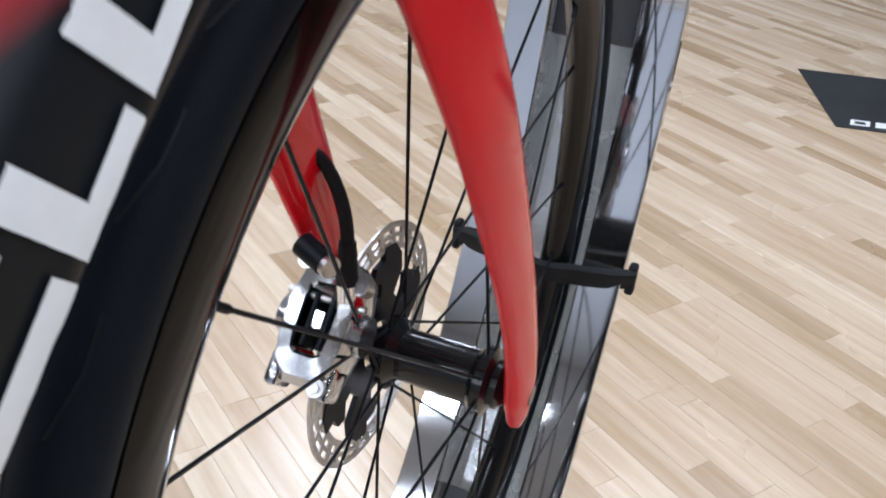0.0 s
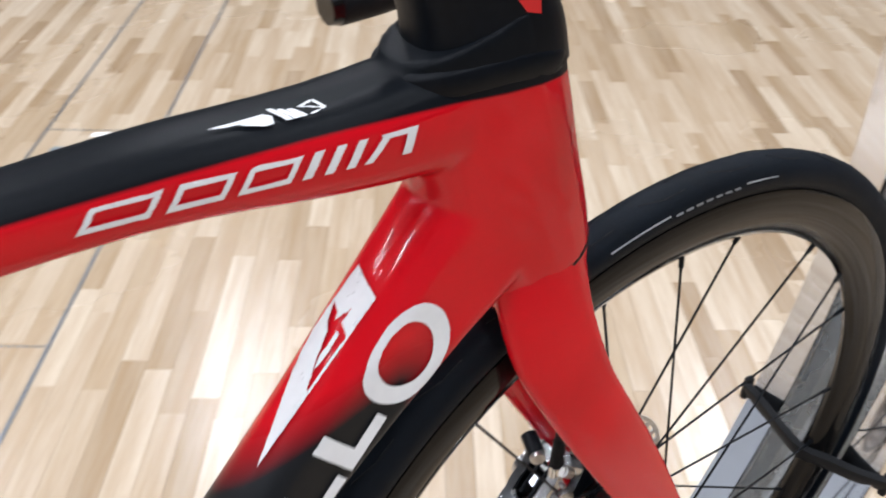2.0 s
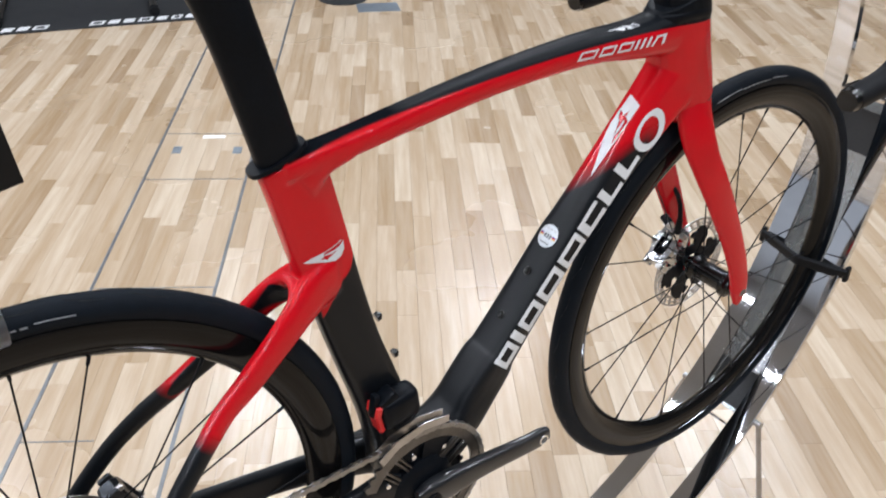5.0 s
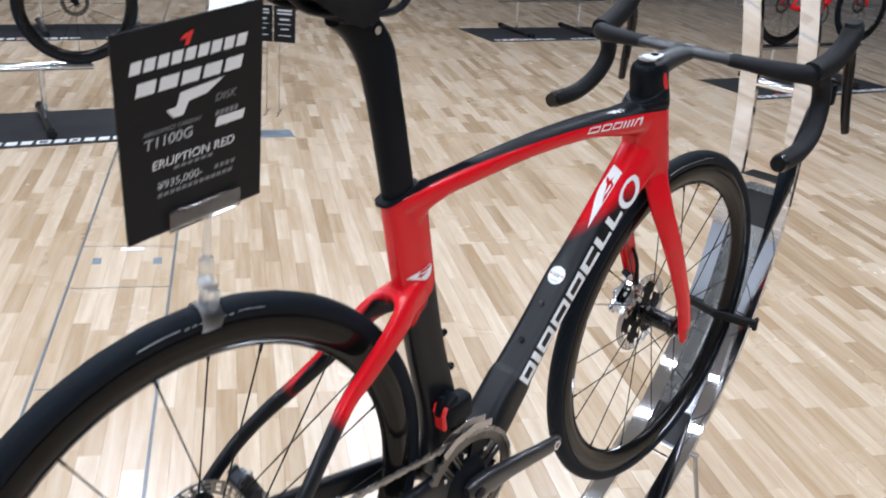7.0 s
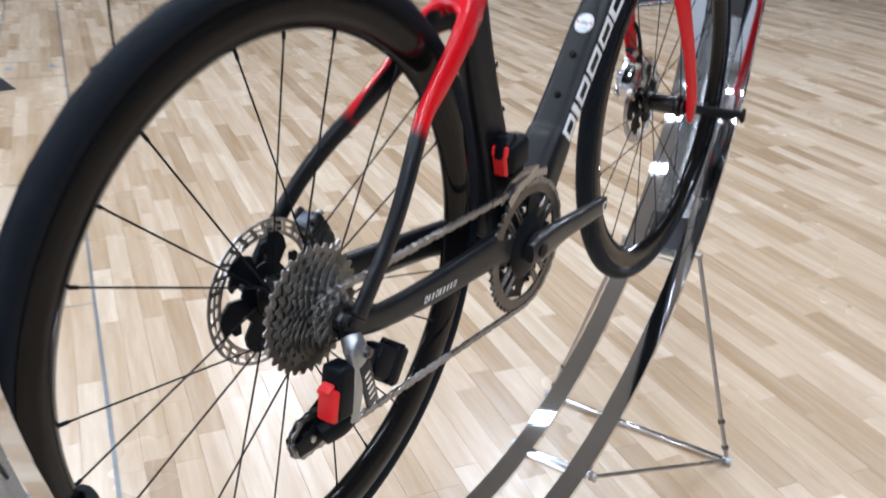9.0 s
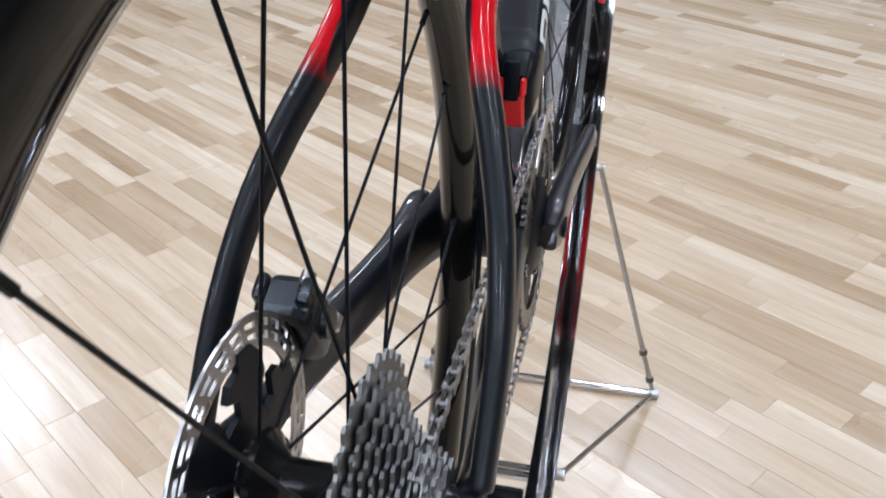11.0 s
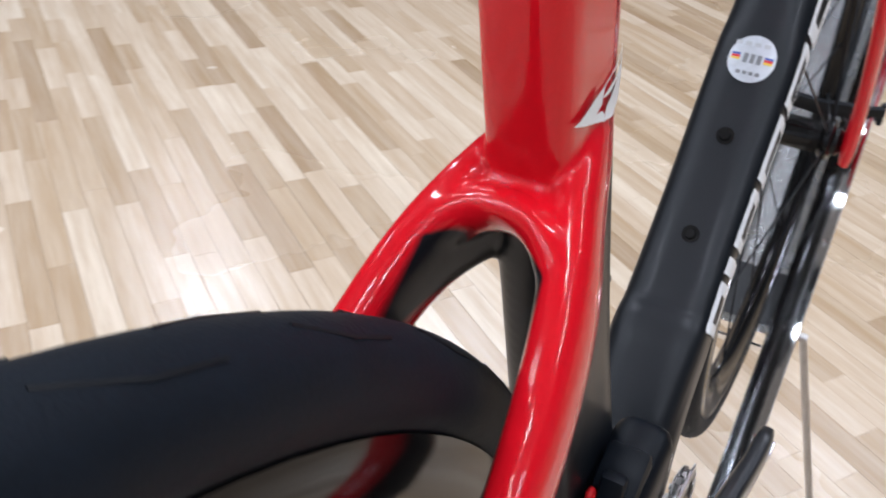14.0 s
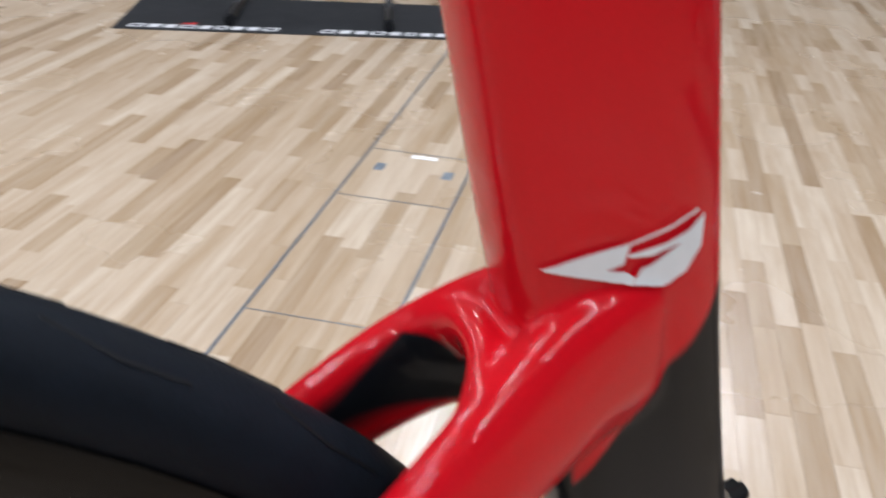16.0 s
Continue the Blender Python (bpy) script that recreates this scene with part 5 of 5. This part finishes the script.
strap([(1.303, -0.069, -0.085), (1.287, -0.045, -0.083), (1.272, -0.016, -0.079), (1.262, 0.0, -0.077), (1.266, 0.018, -0.078), (1.283, 0.06, -0.081), (1.299, 0.100, -0.085)], ((1.306, -0.069, -0.086), (1.300, 0.100, -0.085)))
strap([(-0.315, -0.069, -0.085), (-0.295, -0.045, -0.082), (-0.266, -0.018, -0.076), (-0.2565, 0.0, -0.073), (-0.266, 0.018, -0.076), (-0.295, 0.06, -0.082), (-0.311, 0.100, -0.085)], ((-0.318, -0.069, -0.086), (-0.313, 0.100, -0.085)))

# ---- price sign on the rear tyre ----
sign = thing("price_sign", "small black printed sign on a clear clip on the tyre", "sign", (0, 0, AXLE))
hx = Vector((0.143, 0.002, 0.022)).normalized()
vx = Vector((-0.030, -0.047, 0.199))
vx = (vx - vx.dot(hx) * hx).normalized()
nx = hx.cross(vx)
SM = Matrix.Translation((-0.095, -0.031, 0.435)) @ Matrix((hx, vx, nx)).transposed().to_4x4()
W, HT = 0.1455, 0.206
bm = box(bmesh.new(), (W, HT, 0.002), SM @ pose(W / 2, HT / 2, -0.001), 0.0004, 1)
panel = part("panel", bm, M_GREYPANEL, sign, "matt black printed panel", smooth=False)


def text(body, u, v, size, mat, name="lettering", skew=0.25, parent=None):
    cu = bpy.data.curves.new(name, "FONT")
    cu.body, cu.size, cu.shear, cu.extrude = body, size, skew, 0.00015
    tmp = bpy.data.objects.new(name, cu)
    scene.collection.objects.link(tmp)
    me = bpy.data.meshes.new_from_object(tmp.evaluated_get(bpy.context.evaluated_depsgraph_get()))
    bpy.data.objects.remove(tmp)
    me.name = name
    me.materials.clear()
    me.materials.append(mat)
    me.transform(SM @ Matrix.Translation((u, v, 0.0004)))
    ob = new(name, me)
    ob.parent = parent or panel
    return ob


def bars(rows, mat, name):
    for u, v, w, h in rows:
        bm = prism(bmesh.new(), [(u, v), (u + w, v), (u + w + 0.25 * h, v + h), (u + 0.25 * h, v + h)], SM @ Matrix.Translation((0, 0, 0.0002)), 0.0003)
        part(name, bm, mat, panel, smooth=False)


bars([(0.014 + 0.0128 * k, 0.168, 0.0098, 0.011) for k in range(9)], M_WHITE, "white_bar")
bars([(0.018 + 0.0215 * k, 0.147, 0.0175, 0.012) for k in range(5)], M_WHITE, "white_bar")
bm = bmesh.new()
prism(bm, [(0.052, 0.118), (0.062, 0.118), (0.068, 0.130), (0.086, 0.132), (0.104, 0.143), (0.060, 0.140), (0.056, 0.128), (0.046, 0.127)], SM @ Matrix.Translation((0, 0, 0.0002)), 0.0003)
part("white_emblem", bm, M_WHITE, panel, smooth=False)
bm = bmesh.new()
prism(bm, [(0.066, 0.182), (0.070, 0.182), (0.075, 0.194), (0.066, 0.192), (0.062, 0.188), (0.068, 0.188)], SM @ Matrix.Translation((0, 0, 0.0002)), 0.0003)
part("red_emblem", bm, M_REDPLASTIC, panel, smooth=False)
text("DISK", 0.094, 0.121, 0.0105, M_DIMPRINT)
text("AEROSPACE CARBON", 0.022, 0.1075, 0.0058, M_DIMPRINT)
text("T1100G", 0.022, 0.094, 0.0145, M_GREYMARK, skew=0.15)
bars([(0.094, 0.106, 0.0038, 0.005), (0.099, 0.106, 0.0038, 0.005), (0.104, 0.106, 0.0038, 0.005), (0.109, 0.106, 0.0038, 0.005), (0.114, 0.106, 0.0038, 0.005)], M_DIMPRINT, "grey_bar")
bars([(0.094, 0.095, 0.030, 0.009)], M_WHITE, "white_bar")
text("ERUPTION RED", 0.028, 0.072, 0.0125, M_WHITE, skew=0.15)
text("\u00a5935,000-", 0.032, 0.0495, 0.0115, M_GREYMARK, skew=0.15)
bars([(0.050 + 0.007 * k, 0.066, 0.005, 0.003) for k in range(6)] + [(0.092 + 0.006 * k, 0.0505, 0.004, 0.004) for k in range(4)] + [(0.032 + 0.0062 * k, 0.0415, 0.0045, 0.0038) for k in range(13)], M_DIMPRINT, "grey_bar")
bm = box(bmesh.new(), (0.078, 0.020, 0.0016), SM @ pose(0.080, 0.012, 0.003), 0.0004, 1)
box(bm, (0.078, 0.003, 0.010), SM @ pose(0.080, 0.0005, -0.0015), 0.0006, 1)
part("sign_holder", bm, M_CLEAR, sign, "clear plastic holder")
# clear rod and tyre clip
foot = SM @ Vector((0.085, 0.0, -0.002))
bm = bmesh.new()
rod(bm, foot, (-0.004, -0.012, 0.392), 0.0042, 12)
rod(bm, (-0.004, -0.012, 0.370), (-0.004, -0.012, 0.395), 0.0075, 14)
for p in ((-0.010, -0.018, 0.372), (0.004, -0.006, 0.362)):
    bmesh.ops.create_uvsphere(bm, u_segments=14, v_segments=8, radius=0.008, matrix=Matrix.Translation(p))
part("joint", bm, M_FROST, sign, "frosted plastic swivel joint")
bm = bmesh.new()
rows = []
for k in range(15):
    w = radians(-128 + 256 * k / 14)
    rows.append((0.0, 0.0165 * math.sin(w), TYRE_R + 0.0165 * math.cos(w), 0.012, 0.0014))
loft(bm, rows, steps=1, sides=8, power=4, side=(1, 0, 0))
box(bm, (0.016, 0.020, 0.022), pose(0.001, -0.008, 0.3475, 0, 8, 0), 0.004, 2)
part("tyre_clip", bm, M_FROST, sign, "frosted plastic clip over the tyre")
# ---- the hall ----
ALONG, ACROSS = Vector((0.556, 0.831, 0)).normalized(), Vector((-0.831, 0.556, 0)).normalized()
GRAIN = 56.2


def at(along, across, z=0.0):
    p = ALONG * along + ACROSS * across
    return Vector((p.x, p.y, z))


bm = bmesh.new()
bmesh.ops.create_grid(bm, x_segments=1, y_segments=1, size=16, matrix=Matrix.Translation((3, 3, -0.012)))
floor = tagged(new("floor", finish(bm, "floor", M_SUB, False)), "pale oak strip floor with a clear lacquer", "floor", "", "structure")
for nm, cx, cy, sx, sy in (("wall_north", 3, 19.1, 32.4, 0.2), ("wall_south", 3, -13.1, 32.4, 0.2), ("wall_east", 19.1, 3, 0.2, 32), ("wall_west", -13.1, 3, 0.2, 32)):
    bm = box(bmesh.new(), (sx, sy, CEILING), pose(cx, cy, CEILING / 2 - 0.012))
    tagged(new(nm, finish(bm, nm, M_WALL, False)), "plain pale wall of the hall", "wall", "", "structure")
bm = box(bmesh.new(), (32.4, 32.4, 0.2), pose(3, 3, CEILING + 0.1))
tagged(new("ceiling", finish(bm, "ceiling", M_CEILING, False)), "plain dim grey ceiling of the hall", "ceiling", "", "structure")
first = None
# Housings follow LAMPS, the two added western columns included.
for lx, ly in LAMPS:
    m = pose(lx, ly, CEILING, 0, 0, 56)
    if first is None:
        first = thing("ceiling_lamp", "slim white tube lamp fixed to the ceiling", "lamp", group="ceiling lamps")
        part("housing", box(bmesh.new(), (2.3, 0.22, 0.06), pose(0, 0, -0.03), 0.01, 2), M_WALL, first)
        part("diffuser", box(bmesh.new(), (2.2, 0.16, 0.02), pose(0, 0, -0.075), 0.006, 2), M_LENS, first, "glowing diffuser")
        first.matrix_world = m
    else:
        copy_thing(first, m)

# metal seams in the floor and the cover plate between them
SEAMS = (0.206, 0.580)
for k, c in enumerate(SEAMS):
    bm = box(bmesh.new(), (22.0, 0.010, 0.006), Matrix.Translation(at(5, c, -0.0015)) @ pose(0, 0, 0, 0, 0, GRAIN))
    part("seam", bm, M_SEAM, floor, "grey metal floor seam", smooth=False)
for a, w0, w1 in ((1.717, 0.211, 0.575), (2.427, 0.211, 0.575), (2.826, 0.211, 0.575), (1.06, 0.40, 0.575), (4.6, 0.211, 0.575), (5.0, 0.211, 0.575)):
    bm = box(bmesh.new(), (0.004, w1 - w0, 0.004), Matrix.Translation(at(a, (w0 + w1) / 2, -0.001)) @ pose(0, 0, 0, 0, 0, GRAIN))
    part("cross_seam", bm, M_SEAM, floor, smooth=False)
for a, c in ((2.675, 0.506), (2.670, 0.270), (4.85, 0.50), (4.85, 0.27)):
    bm = box(bmesh.new(), (0.060, 0.034, 0.0016), Matrix.Translation(at(a, c, 0.0008)) @ pose(0, 0, 0, 0, 0, GRAIN), 0.0006, 1)
    for q in (-0.016, 0.016):
        rod(bm, at(a + q, c, 0.0012), at(a + q, c, 0.0022), 0.004, 10)
    part("hinge_plate", bm, M_HINGE, floor, "small zinc hinge plate let into the floor", smooth=False)
bm = box(bmesh.new(), (0.028, 0.090, 0.0016), Matrix.Translation(at(2.794, 0.379, 0.001)) @ pose(0, 0, 0, 0, 0, GRAIN), 0.0007, 1)
part("flush_handle", bm, M_PAPER, floor, "bright flush handle of the floor hatch", smooth=False)
bm = box(bmesh.new(), (0.16, 0.24, 0.0012), Matrix.Translation(Vector((2.74, 3.60, 0.0008))) @ pose(0, 0, 0, 0, 0, GRAIN + 8), 0.0004, 1)
for q in (-0.05, 0.05):
    rod(bm, Vector((2.74, 3.60 + q, 0.001)), Vector((2.74, 3.60 + q, 0.003)), 0.012, 10)
tagged(new("floor_plate", finish(bm, "floor_plate", M_HINGE, False)), "thin grey metal plate lying on the floor", "plate")


# ---- display places round about ----
def bench(length=1.35):
    """A low chrome bench: two bars on two posts with dark foot bars. Its axis runs along x."""
    ob = thing("bike_bench", "low chrome bench that carries a bicycle", "display bench", group="benches")
    for y in (-0.035, 0.035):
        part("bench_bar", tube([(-length / 2, y, 0.335), (length / 2, y, 0.335)], 0.016, 14), M_CHROME, ob)
    for x in (-length / 2 + 0.28, length / 2 - 0.28):
        bm = bmesh.new()
        rod(bm, (x, 0, 0.03), (x, 0, 0.33), 0.016, 14)
        part("post", bm, M_CHROME, ob)
        bm = bmesh.new()
        rod(bm, (x, -0.30, 0.026), (x, 0.30, 0.026), 0.020, 14)
        foot_bar = part("foot_bar", bm, M_DARKSTEEL, ob, "dark foot bar")
        for y in (-0.30, 0.30):
            bm = bmesh.new()
            rod(bm, (x, y - 0.025, 0.026), (x, y + 0.025, 0.026), 0.0255, 14)
            part("foot_cap", bm, M_TAPE, foot_bar)
    return ob


def spare_bike(mat, label):
    """A plain road bicycle, rear axle at the origin of its base, wheels on z = 0."""
    ob = thing("road_bicycle", label, "bicycle", group="bicycles in the hall")
    for x, nm in ((-0.49, "rear_wheel"), (0.49, "front_wheel")):
        bm = lathe(bmesh.new(), [(0.268, 0), (0.276, -0.008), (0.30, -0.0135), (0.316, -0.0125), (0.316, 0.0125), (0.30, 0.0135), (0.276, 0.008)], (x, 0, 0.34), 64)
        w = part(nm, bm, M_RIM, ob)
        prof = [(0.3258 + 0.0145 * math.cos(radians(a)), 0.0145 * math.sin(radians(a))) for a in range(-130, 131, 26)]
        part("tyre", lathe(bmesh.new(), prof, (x, 0, 0.34), 72), M_TYRE, w)
        bm = bmesh.new()
        rod(bm, (x, -0.06, 0.34), (x, 0.06, 0.34), 0.012, 12)
        lathe(bm, [(0.055, 0.038), (0.078, 0.038), (0.078, 0.040), (0.055, 0.040)], (x, 0, 0.34), 32)
        part("hub", bm, M_DARKSTEEL, w)
        for k in range(16):
            a = 2 * math.pi * k / 16
            bm = bmesh.new()
            rod(bm, (x, 0.03 * (-1) ** k, 0.34), (x + 0.268 * math.cos(a), 0, 0.34 + 0.268 * math.sin(a)), 0.0013, 5)
            part("spoke", bm, M_BLACK, w)
    bm = bmesh.new()
    for rows in ([(-0.21, 0, 0.73, 0.016, 0.02), (0.31, 0, 0.78, 0.022, 0.022)], [(0.31, 0, 0.81, 0.026, 0.03), (0.35, 0, 0.66, 0.03, 0.03)], [(0.33, 0, 0.70, 0.028, 0.03), (-0.09, 0, 0.27, 0.03, 0.03)],
                 [(-0.22, 0, 0.74, 0.016, 0.03), (-0.09, 0, 0.27, 0.02, 0.03)]):
        loft(bm, rows, steps=1, power=2.6)
    for s in (-1, 1):
        loft(bm, [(-0.2, 0.01 * s, 0.60, 0.01, 0.015), (-0.30, 0.045 * s, 0.52, 0.008, 0.011), (-0.49, 0.065 * s, 0.34, 0.007, 0.01)], power=2.4)
        loft(bm, [(-0.09, 0.03 * s, 0.27, 0.012, 0.022), (-0.49, 0.066 * s, 0.34, 0.008, 0.014)], steps=1, power=2.4)
        loft(bm, [(0.35, 0.02 * s, 0.65, 0.014, 0.03), (0.39, 0.045 * s, 0.55, 0.011, 0.025), (0.49, 0.055 * s, 0.34, 0.008, 0.015)], power=2.4)
    part("frame", bm, mat, ob, sharp=0)
    bm = loft(bmesh.new(), [(-0.225, 0, 0.73, 0.0125, 0.022), (-0.29, 0, 0.96, 0.0125, 0.02)], steps=1, power=2.6)
    part("seatpost", bm, M_BLACK, ob)
    bm = loft(bmesh.new(), [(-0.43, 0, 1.00, 0.066, 0.012), (-0.33, 0, 0.99, 0.05, 0.015), (-0.24, 0, 0.985, 0.022, 0.014), (-0.16, 0, 0.985, 0.016, 0.010)], power=2.6)
    part("saddle", bm, M_BLACK, ob)
    bm = tube([(0.30, 0, 0.86), (0.40, 0, 0.87), (0.41, 0, 0.87)], 0.02, 12)
    for s in (-1, 1):
        tube([(0.41, 0, 0.87), (0.42, 0.14 * s, 0.865), (0.47, 0.195 * s, 0.855), (0.54, 0.2 * s, 0.81), (0.53, 0.2 * s, 0.75), (0.43, 0.195 * s, 0.715)], 0.015, 12, 4, bm)
        loft(bm, [(0.48, 0.2 * s, 0.86, 0.016, 0.018), (0.57, 0.2 * s, 0.89, 0.016, 0.018), (0.60, 0.2 * s, 0.80, 0.008, 0.01), (0.595, 0.2 * s, 0.74, 0.006, 0.008)], power=2.3)
    part("handlebar", bm, M_TAPE, ob)
    bm = gear(bmesh.new(), 50, 0.10, 0.085, -0.047, -0.043, (-0.09, 0, 0.27))
    rod(bm, (-0.09, -0.07, 0.27), (-0.09, 0.07, 0.27), 0.014, 12)
    part("crankset", bm, M_DARKSTEEL, ob, smooth=False)
    return ob


def mat_thing(length=1.80, depth=0.70):
    """A rubber mat, its near edge along x from -length to 0, with a white mark in bars along that edge."""
    ob = thing("floor_mat", "black rubber floor mat with a white mark along one edge", "floor mat", group="mats")
    part("mat", box(bmesh.new(), (length, depth, 0.004), pose(-length / 2, depth / 2, 0.0025), 0.0015, 1), M_MAT, ob, smooth=False)
    for u0 in (0.06, 0.99):
        bm = bmesh.new()
        u = -length + u0
        for k in range(9):
            w = 0.072 if k in (0, 3, 8) else 0.056
            outer, inner = block(u, w, 0.062, 0.3, 0.015 if k in (0, 3, 8, 5) else 0)
            verts = [bm.verts.new((a, 0.035 + b, 0.0049)) for a, b in outer]
            if inner:
                ins = [bm.verts.new((a, 0.035 + b, 0.0049)) for a, b in inner]
                for i in range(4):
                    bm.faces.new((verts[i], verts[(i + 1) % 4], ins[(i + 1) % 4], ins[i]))
            else:
                bm.faces.new(verts)
            u += w + 0.021
        part("white_mark", bm, M_WHITE, ob, "white mark in plain slanted blocks", smooth=False)
    bm = bmesh.new()
    bm.faces.new([bm.verts.new((-length + 0.30 + a, 0.112 + b, 0.0049)) for a, b in ((0, 0), (0.07, 0), (0.09, 0.035), (0.03, 0.02))])
    part("red_mark", bm, M_REDPLASTIC, ob, smooth=False)
    return ob


mats, benches, bikes = mat_thing(), bench(), spare_bike(M_BLACK, "dark road bicycle standing on a chrome bench")
bike_red = spare_bike(M_RED, "red road bicycle standing on a chrome bench")
PLACES = [((2.04, 3.87), -18), ((3.96, 6.27), -18), ((8.40, 1.82), -18), ((8.15, 4.50), -18), ((4.56, -2.09), -75)]
for k, ((px, py), deg) in enumerate(PLACES):
    m = pose(px, py, 0, 0, 0, deg)
    mid = m @ pose(-0.86, 0.43, 0.0035)
    top = mid @ pose(0.12, 0, 0.3475)
    if k == 0:
        mats.matrix_world, benches.matrix_world, bikes.matrix_world = m, mid, top
    else:
        copy_thing(mats, m)
        copy_thing(benches, mid)
        if k == 2:
            bike_red.matrix_world = top
        else:
            copy_thing(bikes, top)

# pole with a round foot and a white card
pole = thing("sign_pole", "thin black pole with a round foot and a white card", "sign stand", (2.665, 3.86, 0))
part("foot_disc", lathe(bmesh.new(), [(0.001, 0.0), (0.145, 0.0), (0.145, 0.004), (0.135, 0.007), (0.001, 0.008)], (0, 0, 0), 48, False), M_MAT, pole)
pole.children[0].rotation_euler = (radians(90), 0, 0)
bm = bmesh.new()
rod(bm, (0, 0, 0.004), (0, 0, 0.66), 0.007, 12)
part("rod", bm, M_BLACK, pole)
bm = box(bmesh.new(), (0.30, 0.003, 0.21), pose(0, 0, 0.735, -50, 0, -40), 0.0008, 1)
card = part("card", bm, M_PAPER, pole, "white printed card")
for k in range(5):
    bm = box(bmesh.new(), (0.05, 0.0006, 0.016), pose(0, 0, 0.735, -50, 0, -40) @ pose(-0.09 + 0.05 * k, -0.0019, 0.03 - 0.03 * (k % 3)))
    part("printed_bar", bm, M_GREYMARK, card, smooth=False)

# two black placards on a thin wire stand
plc = thing("placard_stand", "two small black placards on a thin wire stand", "sign stand", (3.02, 3.98, 0), turn=-45)
for s in (-1, 1):
    bm = bmesh.new()
    rod(bm, (0.04 * s, 0, 0.0), (0.04 * s, 0, 0.62), 0.0028, 8)
    rod(bm, (0.04 * s, -0.09, 0.004), (0.04 * s, 0.09, 0.004), 0.004, 8)
    part("wire_leg", bm, M_STEEL, plc)
    bm = box(bmesh.new(), (0.135, 0.003, 0.225), pose(0.071 * s, -0.005, 0.575), 0.0008, 1)
    card = part("placard", bm, M_GREYPANEL, plc, "black printed placard")
    for v, w, h in ((0.085, 0.09, 0.012), (0.065, 0.09, 0.010), (0.03, 0.06, 0.012), (0.0, 0.08, 0.005), (-0.03, 0.05, 0.008), (-0.07, 0.08, 0.006)):
        bm = box(bmesh.new(), (w, 0.0006, h), pose(0.071 * s, -0.0069, 0.575 + v))
        part("printed_bar", bm, M_GREYMARK, card, smooth=False)

# low white partition far off
for nm, x, y, sx, deg in (("display_table", 11.5, 6.2, 2.4, -18), ("display_table", 14.5, 3.0, 2.4, -18)):
    ob = thing(nm, "plain white display table against the far side", "table", (x, y, 0), "tables", turn=deg)
    part("table_top", box(bmesh.new(), (sx, 0.7, 0.04), pose(0, 0, 0.72), 0.004, 1), M_PAPER, ob)
    for a in (-1, 1):
        for b in (-1, 1):
            bm = bmesh.new()
            rod(bm, (a * (sx / 2 - 0.06), b * 0.3, 0), (a * (sx / 2 - 0.06), b * 0.3, 0.70), 0.018, 10)
            part("leg", bm, M_STEEL, ob)

# ---- the oak strips ----
WIDE = 0.062
rng = random.Random(7)


def strip_mesh(length):
    bm = bmesh.new()
    e = 0.00025
    top = [(-length / 2 + 2 * e, -WIDE / 2 + 2 * e), (length / 2 - 2 * e, -WIDE / 2 + 2 * e), (length / 2 - 2 * e, WIDE / 2 - 2 * e), (-length / 2 + 2 * e, WIDE / 2 - 2 * e)]
    low = [(-length / 2 + e, -WIDE / 2 + e), (length / 2 - e, -WIDE / 2 + e), (length / 2 - e, WIDE / 2 - e), (-length / 2 + e, WIDE / 2 - e)]
    a, b, c = ([bm.verts.new((*p, z)) for p in ring] for ring, z in ((top, 0.0), (low, -0.0006), (low, -0.010)))
    bm.faces.new(a)
    for p, q in ((b, a), (c, b)):
        for i in range(4):
            bm.faces.new((p[i], p[(i + 1) % 4], q[(i + 1) % 4], q[i]))
    return finish(bm, "oak_strip", M_STRIP, False)


LENGTHS = (0.24, 0.30, 0.36, 0.45, 0.55, 0.70)
SHARED = {q: strip_mesh(q) for q in LENGTHS}
verts, faces, count = [], [], 0
TURN = pose(0, 0, 0, 0, 0, GRAIN)
for row in range(-330, 290):
    c = 0.211 + WIDE * (row + 0.5)
    if c > 0.57:
        c = 0.585 + WIDE * (row - 6 + 0.5)
    s = -22.0 - rng.random()
    while s < 24.0:
        mid = s
        near_row = -5.0 < c < 5.0
        q = rng.choice(LENGTHS if near_row else LENGTHS[2:])
        mid = s + q / 2
        s += q
        p = at(mid, c)
        if abs(p.x - 3) > 15.9 or abs(p.y - 3) > 15.9:
            continue
        tilt = rng.uniform(-0.00016, 0.00016)
        if count < 300 and 0.95 < mid < 2.35 and -1.25 < c < 0.215:
            ob = new("oak_strip", SHARED[q])
            ob.matrix_world = Matrix.Translation(p) @ TURN @ Matrix.Rotation(tilt * 2 / WIDE, 4, "X")
            ob.parent = floor
            count += 1
            continue
        e, n = 0.0003, len(verts)
        deep = near_row and -2.5 < mid < 9.0
        for z in (0, -0.010) if deep else (0,):
            for a, b in ((-1, -1), (1, -1), (1, 1), (-1, 1)):
                verts.append(tuple(at(mid + a * (q / 2 - e), c + b * (WIDE / 2 - e), z + b * tilt)))
        faces.append((n, n + 1, n + 2, n + 3))
        if deep:
            faces += [(n + 4, n + 5, n + 1, n), (n + 5, n + 6, n + 2, n + 1), (n + 6, n + 7, n + 3, n + 2), (n + 7, n + 4, n, n + 3)]
me = bpy.data.meshes.new("oak_strips")
me.from_pydata(verts, [], faces)
me.materials.append(M_OAK)
rest = new("oak_strips", me)
rest.parent = floor
tagged(rest, kind="stuff")
